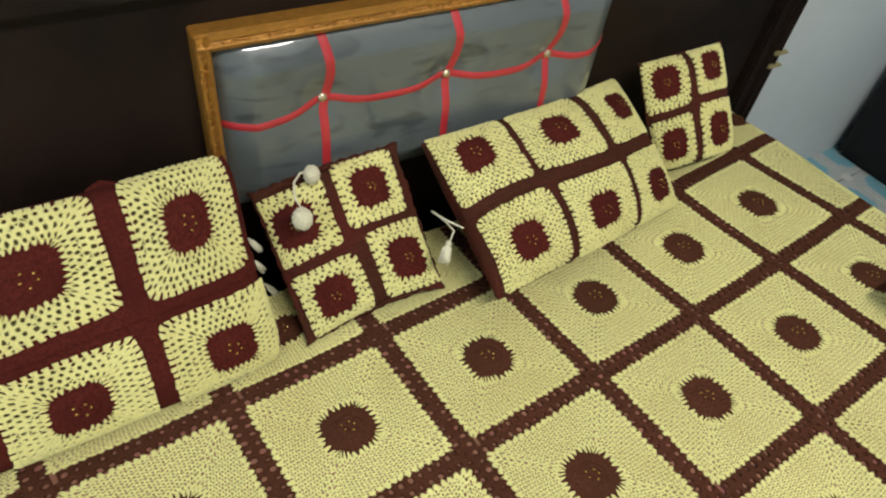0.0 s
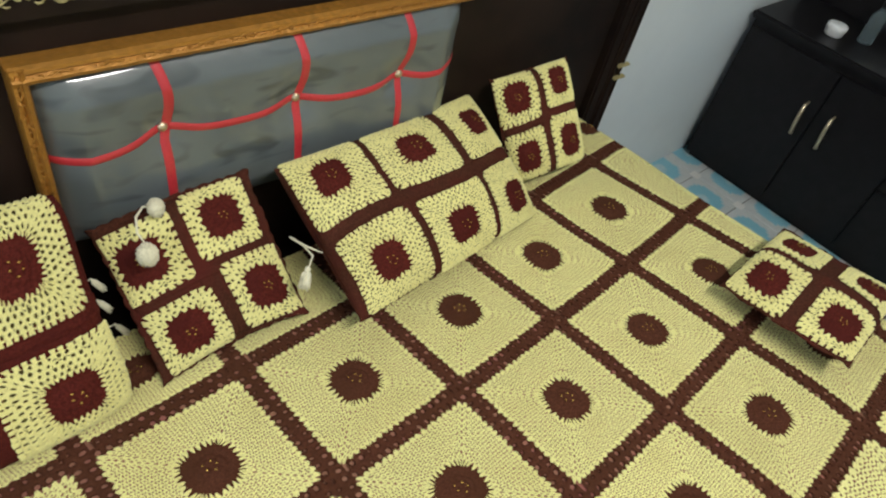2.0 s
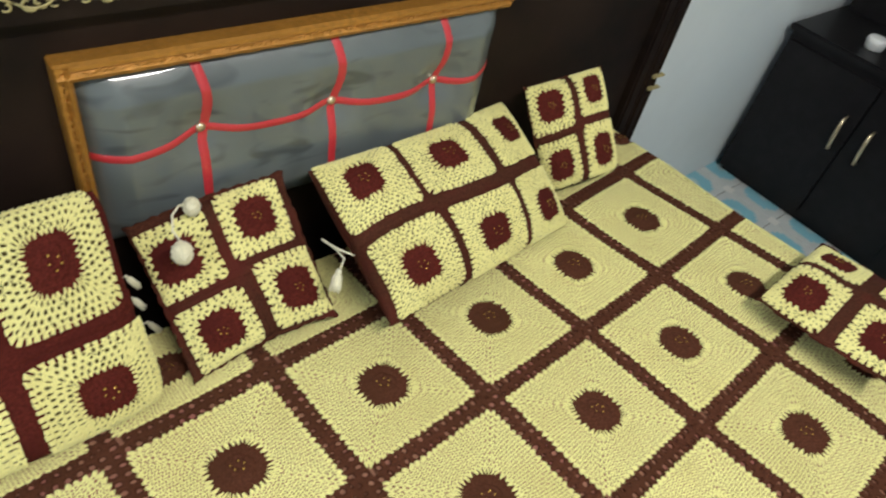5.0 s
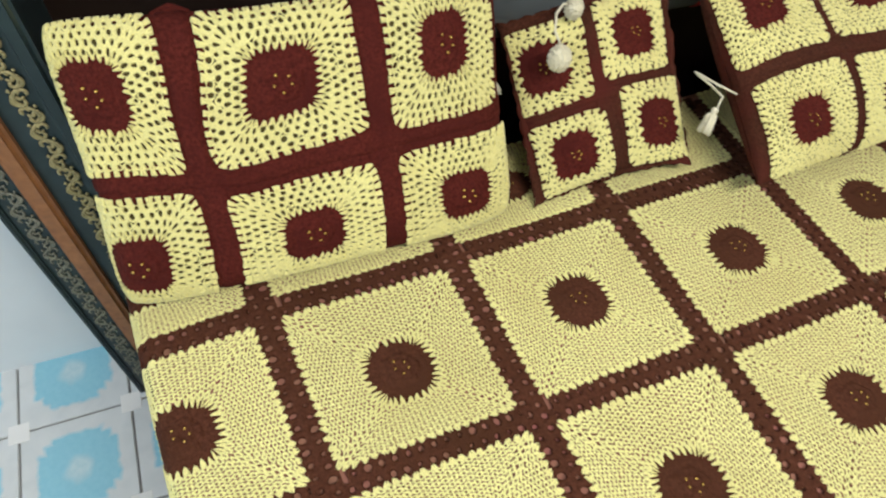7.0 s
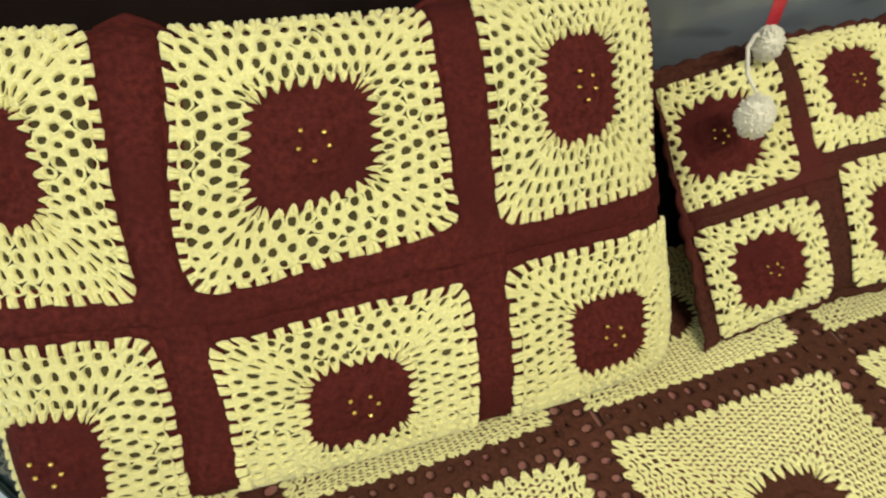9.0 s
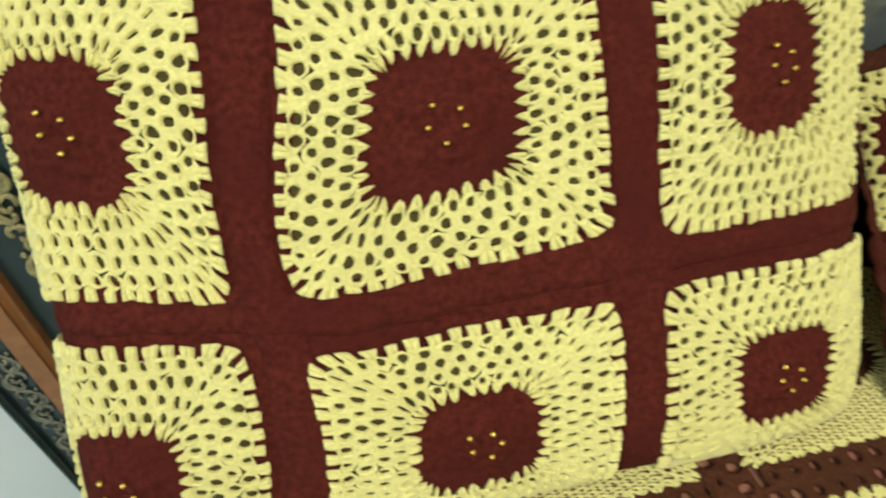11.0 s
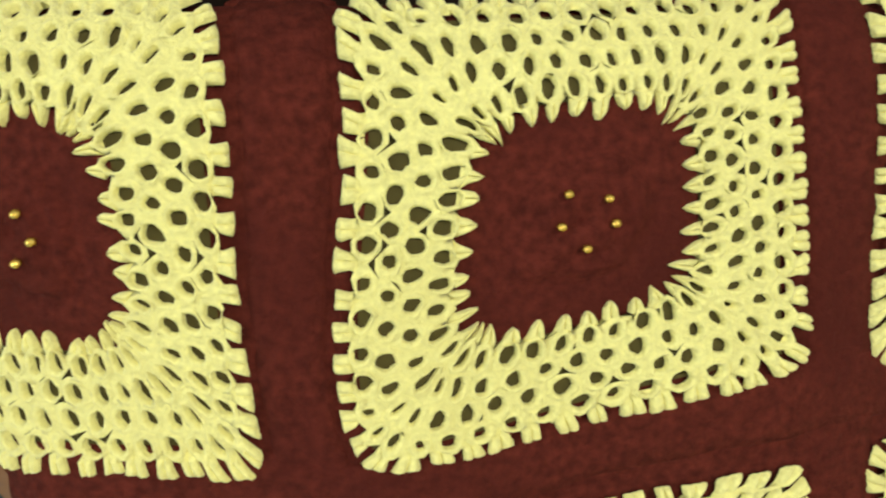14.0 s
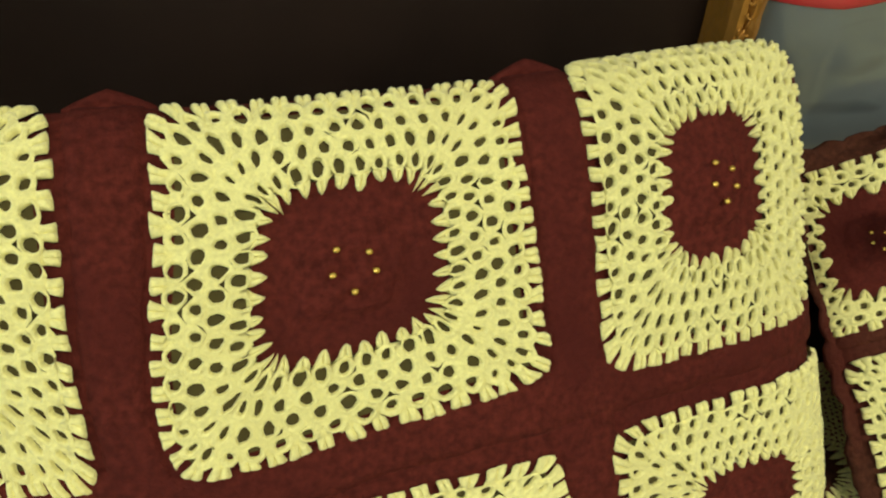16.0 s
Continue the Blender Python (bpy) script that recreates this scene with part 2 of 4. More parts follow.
# ---- crochet: a square of net in rounds, as a template over [-1, 1]^2 ----
def add_cell(verts, faces, c, hole, top, skew=(0.0, 0.0), plump=1.0):
    """One mesh of the net: c(s, r) gives the place in the square for s, r in [0, 1]; hole: its share; top: yarn height; skew: how far the hole lies off."""
    rim = ((0, 0), (0.5, 0), (1, 0), (1, 0.5), (1, 1), (0.5, 1), (0, 1), (0, 0.5))
    tall = (0.95, 0.78, 0.95, 1.0, 0.95, 0.78, 0.95, 1.0)
    base = len(verts)
    for (s, r), h in zip(rim, tall):
        verts.append((*c(s, r), top * h))
    for share, height in ((0.45 + hole * 0.55, 0.95 * plump), (hole, 0.45 * plump), (hole * 0.95, -0.5)):
        for (s, r), h in zip(rim, tall):
            x, y = (s - 0.5) * share, (r - 0.5) * share
            if abs(x) > 1e-6 and abs(y) > 1e-6:
                x, y = x * 0.66, y * 0.82
            verts.append((*c(0.5 + x + skew[0], 0.5 + y + skew[1]), top * height * h))
    for ring in range(3):
        for k in range(8):
            a, b = base + ring * 8 + k, base + ring * 8 + (k + 1) % 8
            faces.append((a, b, b + 8, a + 8))


def weld(verts, faces, roots, dist):
    """Join the loops of a net where they touch, at the rims of its cells."""
    bm = bmesh.new()
    made = [bm.verts.new(v) for v in verts]
    for f in faces:
        bm.faces.new([made[k] for k in f])
    bmesh.ops.remove_doubles(bm, verts=[made[k] for k in roots], dist=dist)
    bm.verts.index_update()
    out = np.array([v.co[:] for v in bm.verts]), [tuple(v.index for v in f.verts) for f in bm.faces]
    bm.free()
    return out


def loop_cell(verts, faces, c, wide, deep, top, rng, n, loose=1.0):
    """One mesh of the net: c(s, r) gives the place for s, r in [0, 1]; wide, deep: the hole's shares along and across the round.
    Yarn stands up round the hole, with a groove where two loops lie side by side."""
    base = len(verts)
    turn, ox, oy = (rng.uniform(-q, q) * loose for q in (0.25, 0.05, 0.05))
    wob = [1 + rng.uniform(-0.14, 0.14) * loose for _ in range(n)]
    tall = top * (1 + rng.uniform(-0.15, 0.15) * loose)
    rings = [[], [], [], []]
    for i in range(n):
        w = 2 * math.pi * (i + 0.5) / n
        cs, sn = math.cos(w), math.sin(w)
        out = 0.52 / max(abs(cs), abs(sn))
        edge = Vector((cs * out, sn * out))
        a = w + turn
        hole = Vector((math.copysign(abs(math.cos(a)) ** 0.85, math.cos(a)) * wide / 2 + ox, math.copysign(abs(math.sin(a)) ** 0.85, math.sin(a)) * deep / 2 + oy)) * wob[i]
        groove = 0.50 if abs(cs) > abs(sn) else 0.78
        for ring, q, z in zip(rings, (edge, edge.lerp(hole, 0.5), edge.lerp(hole, 0.88), hole), (top * groove, tall, tall * 0.72, -top * 0.1)):
            ring.append((*c(0.5 + q.x, 0.5 + q.y), z))
    for ring in rings:
        verts.extend(ring)
    for k in range(3):
        for i in range(n):
            a, b = base + k * n + i, base + k * n + (i + 1) % n
            faces.append((a, b, b + n, a + n))


def ring_point(rho, turn, power):
    """A point of the rounded square of half width rho; turn counts sides, 0 to 4."""
    side, s = int(turn % 4), (turn % 1) * 2 - 1
    f = rho / (abs(s) ** power + 1) ** (1 / power)
    x, y = s * f, f
    for _ in range(side):
        x, y = y, -x
    return x, y


def loop_net(inner, outer, rounds, first, step, wide, deep, top, tooth, knob, seed, inner_power=4.0, outer_power=14.0, n=12, blunt=True, uneven=1.0):
    """A crocheted square over [-1, 1]^2: rounds of staggered holes from inner to outer, pointed loops of length tooth over the centre
    and a last round of separate clusters of length knob that reach over the joining band."""
    rng = random.Random(seed)
    verts, faces, roots = [], [], []
    pitch_r = (outer - inner) / rounds

    def at(k, turn, mid):
        """Stitches stand square to their side, and turn to the diagonal only at the corners."""
        rho = inner + pitch_r * k
        f = (rho - inner) / (1 - inner)
        side, along = math.floor(turn), (turn % 1) * 2 - 1
        w = 0.9 * (1 - abs(along) ** 4)
        along *= 1 - w + w * (inner + pitch_r * mid) / max(rho, 0.05)
        turn = side + (max(-0.999, min(0.999, along)) + 1) / 2
        x, y = ring_point(rho, turn, inner_power + (outer_power - inner_power) * max(0.0, f) ** 1.3)
        q = noise.noise_vector((x * 5 + seed, y * 5, 0.3)) * 0.018 + noise.noise_vector((x * 17, y * 17 + seed, 0.7)) * 0.008
        return x + q[0] * uneven, y + q[1] * uneven

    for k in range(rounds):
        count = 4 * (2 * round((first + step * k - k % 2) / 2) + k % 2)
        for i in range(count):
            a0, a1 = i / count * 4, (i + 1) / count * 4
            off = abs((a0 + a1) / 2 - round((a0 + a1) / 2))
            size = (1 + rng.uniform(-0.2, 0.18) * uneven) * (rng.uniform(0.55, 1.0) if off < 0.12 else 1.0)
            roots.extend(range(len(verts), len(verts) + n))
            loop_cell(verts, faces, lambda s, r, a0=a0, a1=a1, k=k: at(k + r + 0.13 * math.cos(2 * math.pi * s) * (1 - 2 * r), a0 + (a1 - a0) * s, k + 0.5), wide * size, deep * size, top, rng, n, uneven)

    def tooth_at(a, k0, k1, half, tip, lean):
        """Two strands of yarn side by side, from round k0 to round k1."""
        for d in (-1, 1):
            base = len(verts)
            roots.extend(range(base, base + 5))
            for f, w, h in ((0.0, 1.0, 0.9), (0.35, 0.9, 1.1), (0.75, 0.5 + 0.5 * tip, 1.0), (0.94, tip, 0.8), (1.0, tip * 0.6, 0.15)):
                mid = a + d * half * w * 0.5 + lean * half * f
                for e, z in ((-1, 0.0), (-0.7, 0.75), (0, 1.0), (0.7, 0.75), (1, 0.0)):
                    verts.append((*at(k0 + (k1 - k0) * f, mid + e * half * w * 0.56, k0), top * h * z))
            for i in range(4):
                for k in range(4):
                    q = base + i * 5 + k
                    faces.append((q, q + 1, q + 6, q + 5))

    count = 4 * first
    for i in range(count):
        a = (i + 0.5 + rng.uniform(-0.12, 0.12)) / count * 4
        tooth_at(a, 0.25, -tooth / pitch_r * rng.uniform(0.75, 1.25), rng.uniform(1.3, 1.6) / count, rng.uniform(0.15, 0.35), rng.uniform(-0.5, 0.5))
    count = 4 * round(first + step * rounds)
    for i in range(count):
        a = (i + 0.5 + rng.uniform(-0.08, 0.08)) / count * 4
        end = rounds + knob / pitch_r * rng.uniform(0.85, 1.15)
        if blunt:
            tooth_at(a, rounds - 0.2, end, rng.uniform(1.15, 1.45) / count, rng.uniform(0.9, 1.3), rng.uniform(-0.3, 0.3))
        else:
            tooth_at(a, rounds - 0.2, end, rng.uniform(1.4, 1.8) / count, rng.uniform(0.2, 0.45), rng.uniform(-0.6, 0.6))
    return weld(verts, faces, roots, pitch_r * 0.30)


def disc_template(radius, top, rings=16, n=60, power=3.2):
    """The maroon centre: ribbed rounds, and a small crocheted rose raised in the middle."""
    verts, faces = [(0, 0, top * 0.6)], []
    for k in range(1, rings + 1):
        f = k / rings
        for i in range(n):
            turn = i / n * 4
            x, y = ring_point(radius * f, turn, 2.2 + (power - 2.2) * f)
            w = 2 * math.pi * i / n
            z = top * (0.85 + 0.12 * math.cos(f * 9 * math.pi) + 0.05 * math.cos(w * 15))
            for reach, lift, lobes, phase in ((0.52, 0.0034, 5, 0.4), (0.30, 0.0030, 5, 1.1), (0.14, 0.0015, 3, 0.0)):
                rim = reach * (0.80 + 0.20 * abs(math.cos(w * lobes / 2 + phase)))
                z += lift * max(0.0, min(1.0, (rim - f) / 0.05)) * (0.35 + 0.65 * f / rim)
            verts.append((x, y, z if k < rings else -0.3 * top))
    for i in range(n):
        faces.append((0, 1 + i, 1 + (i + 1) % n))
        for k in range(rings - 1):
            a, b = 1 + k * n + i, 1 + k * n + (i + 1) % n
            faces.append((a, a + n, b + n, b))
    return np.array(verts), faces


CUSHION_NET = [loop_net(0.465, 0.91, 4, 10, 1, 0.46, 0.56, 0.0030, 0.07, 0.085, s) for s in (3, 11)]
BOLSTER_NET = [loop_net(0.51, 0.93, 5, 8, 1.2, 0.40, 0.48, 0.0024, 0.09, 0.07, s, n=10) for s in (4, 12)]
SMALL_NET = [loop_net(0.65, 0.91, 2, 6, 1, 0.34, 0.42, 0.0028, 0.10, 0.10, s) for s in (5, 9)]
BED_NET = [loop_net(0.41, 0.965, 9, 10, 1, 0.25, 0.36, 0.0012, 0.075, 0.05, s, 2.4, 30.0, 8, False, 0.35) for s in (2, 7, 13)]
BEADS = ((-0.32, 0.415), (0.27, 0.30), (0.44, -0.08), (0.11, -0.42), (-0.32, -0.05))


def bead_mesh(radius):
    bm = bmesh.new()
    bmesh.ops.create_icosphere(bm, subdivisions=2, radius=radius)
    bmesh.ops.scale(bm, vec=(1, 1, 0.8), verts=bm.verts)
    me = bpy.data.meshes.new("bead")
    bm.to_mesh(me)
    bm.free()
    me.polygons.foreach_set("use_smooth", [True] * len(me.polygons))
    me.materials.append(BEAD)
    return me


BEAD_MESH, SMALL_BEAD_MESH = bead_mesh(0.0018), bead_mesh(0.0015)


def lay(surface, cx, cy, hx, hy, template, turn=0, off=(0.0, 0.0)):
    """Lay a template on a surface: surface(x, y, h) takes arrays; the square's centre and half widths in the surface's own units."""
    v = template
    x, y = v[:, 0], v[:, 1]
    for _ in range(turn):
        x, y = y, -x
    inward = np.clip(1 - np.maximum(np.abs(x), np.abs(y)), 0, 0.6) / 0.6
    return surface(cx + hx * (x + off[0] * inward), cy + hy * (y + off[1] * inward), v[:, 2])


def crochet_square(surface, cx, cy, hx, hy, net, inner, parent, bead, seed, bead_ring=0.26, lift=0.002, off=(0.0, 0.0)):
    rng = random.Random(seed)
    verts, faces = net
    v = verts.copy()
    v[:, 2] += lift
    turn = rng.randrange(4)
    ob = mesh_object("crochet_square", lay(surface, cx, cy, hx, hy, v, turn, off), faces, YARN, parent)
    if inner > 0.4:
        # added patch behind the net, visible only through its holes; shade is in its colour
        g = np.linspace(-0.99, 0.99, 15)
        gv = np.array([(x, y, 0.0009) for y in g for x in g])
        gf = [(k * 15 + i, k * 15 + i + 1, k * 15 + i + 16, k * 15 + i + 15) for k in range(14) for i in range(14)]
        mesh_object("hole_backing", lay(surface, cx, cy, hx * 0.88, hy * 0.88, gv), gf, HOLE_SHADE, ob, label="dark olive backing that carries the shade of the holes")
    dv, df = disc_template(inner * 1.03, 0.0022, power=4.5 if inner > 0.4 else 2.6)
    mesh_object("flower_centre", lay(surface, cx, cy, hx, hy, dv, 0, off), df, MAROON if inner > 0.4 else BANDYARN, ob, label="maroon crocheted centre")
    tilt = rng.uniform(-0.2, 0.2)
    for bx, by in BEADS:
        x = (bx * math.cos(tilt) - by * math.sin(tilt)) * bead_ring
        y = (bx * math.sin(tilt) + by * math.cos(tilt)) * bead_ring
        p = surface(np.array([cx + hx * (x + off[0])]), np.array([cy + hy * (y + off[1])]), np.array([0.0076]))[0]
        b = new("bead", bead)
        b.location = p
        b.parent = ob
    return ob


def band(surface, x0, y0, x1, y1, width, parent, material=MAROON, height=0.0022, steps=40, name="joining_band"):
    """A solid knitted band between squares."""
    verts, faces = [], []
    dx, dy = x1 - x0, y1 - y0
    length = math.hypot(dx, dy)
    nx, ny = -dy / length * width[0] / 2, dx / length * width[1] / 2
    prof = ((-1, -0.3), (-0.85, 0.8), (-0.4, 1.0), (0, 0.8), (0.4, 1.0), (0.85, 0.8), (1, -0.3))
    for i in range(steps + 1):
        f = i / steps
        for k, h in prof:
            wob = 1 + 0.06 * math.sin(i * 2.1)
            verts.append((x0 + dx * f + nx * k * wob, y0 + dy * f + ny * k * wob, height * h))
    m = len(prof)
    for i in range(steps):
        for k in range(m - 1):
            a = i * m + k
            faces.append((a, a + 1, a + m + 1, a + m))
    v = np.array(verts)
    return mesh_object(name, surface(v[:, 0], v[:, 1], v[:, 2]), faces, material, parent)


def net_band(surface, x0, y0, x1, y1, width, cells, rows, parent, material, top=0.0032):
    """An open net band of maroon yarn, rows of holes wide."""
    verts, faces = [], []
    dx, dy = x1 - x0, y1 - y0
    length = math.hypot(dx, dy)
    nx, ny = -dy / length * width, dx / length * width
    rng = random.Random(int(x0 * 977 + y0 * 131 + cells))
    for r in range(rows):
        for i in range(cells):
            def c(s, q, r=r, i=i):
                f = (i + s + 0.5 * (r % 2)) / cells
                g = (r + q) / rows - 0.5
                w = noise.noise_vector(((x0 + dx * f) * 90, (y0 + dy * f) * 90, g * 3)) * 0.0012
                return x0 + dx * f + nx * g + w[0], y0 + dy * f + ny * g + w[1]
            add_cell(verts, faces, c, 0.48 * (0.55 + 0.8 * rng.random()), top)
    v, faces = weld(verts, faces, [k for k in range(len(verts)) if k % 32 < 8], 0.0022)
    return mesh_object("joining_band", surface(v[:, 0], v[:, 1], v[:, 2]), faces, material, parent)


# ---- the room ----
TURN = 3.2
HB = pose(-0.06, 0.215, 0, 0, 0, TURN)
room = ((-1.5, -2.9), (3.25, 0.0))
ROOM = pose(-0.06, 0.215, 0, 0, 0, TURN + 1.8)
BACK = 0.058


def wall_box(name, lo, hi, label, material=PAINT):
    ob = part(name, box(lo, hi, 0), material, None, label)
    ob.matrix_world = ROOM
    return tagged(ob, label, "wall", kind="structure")


wall_box("wall_north", (-1.6, BACK, -0.02), (3.75, BACK + 0.15, 2.7), "pale blue-white painted wall behind the bed")
wall_box("wall_east", (3.42, -3.2, -0.02), (3.57, BACK, 2.7), "pale blue-white painted wall behind the dressing table")
wall_box("wall_west", (-1.6, -3.2, -0.02), (-1.45, BACK, 2.7), "pale blue-white painted wall beside the bed")
wall_box("wall_south", (-1.45, -3.2, -0.02), (3.42, -3.05, 2.7), "pale blue-white painted wall opposite the bed")
wall_box("ceiling", (-1.6, -3.2, 2.7), (3.75, BACK + 0.15, 2.8), "plain white ceiling", CEILING)
bpy.data.objects["ceiling"]["category"] = "ceiling"
floor = part("floor", box((-1.6, -3.2, -0.08), (3.75, BACK + 0.15, -0.006), 0), GROUT, None)
floor.matrix_world = ROOM
tagged(floor, "floor of glazed white tiles with blue medallions", "floor", kind="structure")

# ---- bed: headboard, mattress, spread ----
bed = thing("bed", "wooden bed with a dark headboard, gilt carving and a padded panel", "bed", HB)


def scroll_lines(start, along, across, length, width, period, out, seed):
    """Curling leaf scrolls along a strip."""
    rng = random.Random(seed)
    a, c, o = Vector(along), Vector(across), Vector(out)
    lines = []
    n = int(length / period)
    for i in range(n):
        flip = 1 if i % 2 else -1
        mid = Vector(start) + a * (i + 0.5) * period + o * 0.001
        for turn, size, off in ((1, 0.5, -0.18), (-1, 0.32, 0.3), (1, 0.2, 0.05)):
            pts = []
            for k in range(13):
                f = k / 12
                w = 0.6 + f * 4.6 + rng.uniform(-0.08, 0.08)
                r = size * width * (1 - 0.78 * f)
                pts.append(mid + a * (off * period + turn * r * math.cos(w) * 0.95) + c * (flip * (turn * r * math.sin(w) - off * width * 0.35)))
            lines.append(pts)
        wave = [mid + a * ((k / 8 - 0.5) * period) + c * (flip * width * 0.36 * math.sin(k / 8 * math.pi)) for k in range(9)]
        lines.append(wave)
        for s in (-0.3, 0.05, 0.35):
            root = mid + a * s * period + c * flip * width * 0.3
            lines.append([root, root + a * 0.1 * period + c * flip * width * 0.1, root + a * 0.2 * period + c * flip * width * 0.06])
    return lines


part("headboard_panel", box((0.125, 0.022, 0.2), (1.885, 0.05, 1.13), 0.004), DARKWOOD, bed, "dark polished wooden panel")
# left post: teal strip, orange-brown bead, broad teal strip, all with curled gilt scrolls
post = part("post", box((0.043, -0.072, 0.0), (0.158, 0.05, 1.13), 0.004), TEAL, bed, "dark teal post with gilt scrolls")
part("bead_moulding", box((0.083, -0.086, 0.02), (0.109, -0.066, 1.125), 0.006, 3), ORANGE, post, "orange-brown wooden bead")
part("edge_rail", box((0.155, -0.084, 0.02), (0.178, 0.03, 1.125), 0.006, 3), TEAL, post)
part("edge_rail", box((0.041, -0.079, 0.02), (0.049, -0.066, 1.125), 0.003, 3), TEAL, post)
v, f = tubes(scroll_lines((0.139, -0.074, 0.05), (0, 0, 1), (1, 0, 0), 1.06, 0.021, 0.025, (0, -1, 0), 4), 0.0023, flat=(0, 1, 0))
mesh_object("scroll_carving", v, f, GOLD, post, label="pale gilt scroll carving")
v, f = tubes(scroll_lines((0.066, -0.073, 0.05), (0, 0, 1), (1, 0, 0), 1.06, 0.022, 0.024, (0, -1, 0), 5), 0.0017, flat=(0, 1, 0))
mesh_object("scroll_carving", v, f, DULLGOLD, post, label="greyed gilt scroll carving")
# right post with two small brass clasps
post = part("post", box((1.885, 0.0, 0.0), (1.968, 0.05, 1.13), 0.006), DARKWOOD, bed, "dark wooden post")
part("bead_moulding", box((1.915, -0.009, 0.02), (1.931, 0.008, 1.125), 0.006, 3), DARKWOOD, post)
part("bead_moulding", box((1.948, -0.006, 0.02), (1.962, 0.008, 1.125), 0.005, 3), DARKWOOD, post)
for z in (0.648, 0.682):
    part("clasp", box((1.930, -0.014, z), (1.974, 0.0, z + 0.006), 0.002), GOLD, post, "small brass clasp")
# top rail with two rows of scrolls
rail = part("top_rail", box((0.097, -0.004, 1.02), (1.883, 0.02, 1.13), 0.006), DARKWOOD, bed, "dark top rail with gilt scrolls")
for z, w, s in ((1.052, 0.021, 6), (1.094, 0.021, 7)):
    v, f = tubes(scroll_lines((0.56, -0.005, z), (1, 0, 0), (0, 0, 1), 1.28, w, 0.04, (0, -1, 0), s), 0.0017, flat=(0, 1, 0))
    mesh_object("scroll_carving", v, f, GOLD, rail, label="pale gilt scroll carving")
part("rail_groove", box((0.097, -0.010, 1.068), (1.883, -0.003, 1.078), 0.003), DARKWOOD, rail)
part("side_rail", box((0.24, -2.0, 0.18), (0.28, 0.0, 0.34), 0.006), DARKWOOD, bed)
part("side_rail", box((1.80, -2.0, 0.18), (1.84, 0.0, 0.34), 0.006), DARKWOOD, bed)
part("foot_board", box((0.24, -2.06, 0.0), (1.89, -2.0, 0.46), 0.008), DARKWOOD, bed)

# padded panel
PX0, PX1, PZ0, PZ1 = 0.674, 1.377, 0.660, 0.953
TUFTS = ((0.825, 0.844), (1.037, 0.836), (1.241, 0.829))


def pad_point(x, z, h=0.0):
    """Quilted surface, pulled in at the buttons and along the ribbons."""
    ex = min(1.0, (x - PX0) / 0.05) * min(1.0, (PX1 - x) / 0.05)
    ez = min(1.0, (z - PZ0) / 0.05) * min(1.0, (PZ1 - z) / 0.045)
    edge = math.sqrt(max(0.0, min(ex, 1.0))) * math.sqrt(max(0.0, min(ez, 1.0)))
    dip = sum(0.013 * math.exp(-((x - tx) ** 2 + (z - tz) ** 2) / 0.0016) for tx, tz in TUFTS)
    seam = sum(0.0022 * math.exp(-((x - tx) / 0.03) ** 2) for tx, tz in TUFTS) + 0.0022 * math.exp(-((z - 0.828) / 0.03) ** 2)
    crease = 0.0022 * noise.noise((x * 14, z * 20, 1.3))
    return (x, 0.018 - edge * 0.040 + dip * edge + seam * edge + crease * edge - h, z)


panel = new("padded_panel")
panel.parent = bed
tagged(panel, "grey-blue quilted panel under clear plastic with red ribbons")
NX, NZ = 110, 54
v = [pad_point(PX0 + (PX1 - PX0) * i / NX, PZ0 + (PZ1 - PZ0) * k / NZ) for k in range(NZ + 1) for i in range(NX + 1)]
f = [(k * (NX + 1) + i, k * (NX + 1) + i + 1, (k + 1) * (NX + 1) + i + 1, (k + 1) * (NX + 1) + i) for k in range(NZ) for i in range(NX)]
mesh_object("pad", v, f, PAD, panel)


def ribbon(points, width_dir, half):
    verts, faces = [], []
    for x, z in points:
        for k in (-1, -0.5, 0.5, 1):
            verts.append(pad_point(min(max(x + width_dir[0] * half * k, PX0), PX1), min(max(z + width_dir[1] * half * k, PZ0), PZ1), 0.0022 if abs(k) < 1 else 0.0006))
    for i in range(len(points) - 1):
        for k in range(3):
            a = i * 4 + k
            faces.append((a, a + 1, a + 5, a + 4))
    mesh_object("ribbon", verts, faces, RIBBON, panel, label="red satin ribbon")


for tx, tz in TUFTS:
    ribbon([(tx + 0.010 * math.sin(max(0.0, k / 60 - 0.55) / 0.45 * math.pi), PZ0 + (PZ1 - PZ0) * k / 60) for k in range(61)], (1, 0), 0.0068)
stops = [(PX0, 0.829), *TUFTS, (PX1, 0.832)]
line = []
for (xa, za), (xb, zb) in zip(stops, stops[1:]):
    line += [(xa + (xb - xa) * k / 30, za + (zb - za) * k / 30 - 0.010 * math.sin(k / 30 * math.pi)) for k in range(30)]
ribbon(line + [stops[-1]], (0, 1), 0.0062)
for tx, tz in TUFTS:
    v, f = lathe([(0.0075, 0), (0.0075, 0.002), (0.005, 0.005), (0.001, 0.006)], 16)
    ob = mesh_object("button", v, f, HANDLE, panel, label="small shiny button")
    x, y, z = pad_point(tx, tz, 0.002)
    ob.matrix_local = pose(x, y, z, 90)

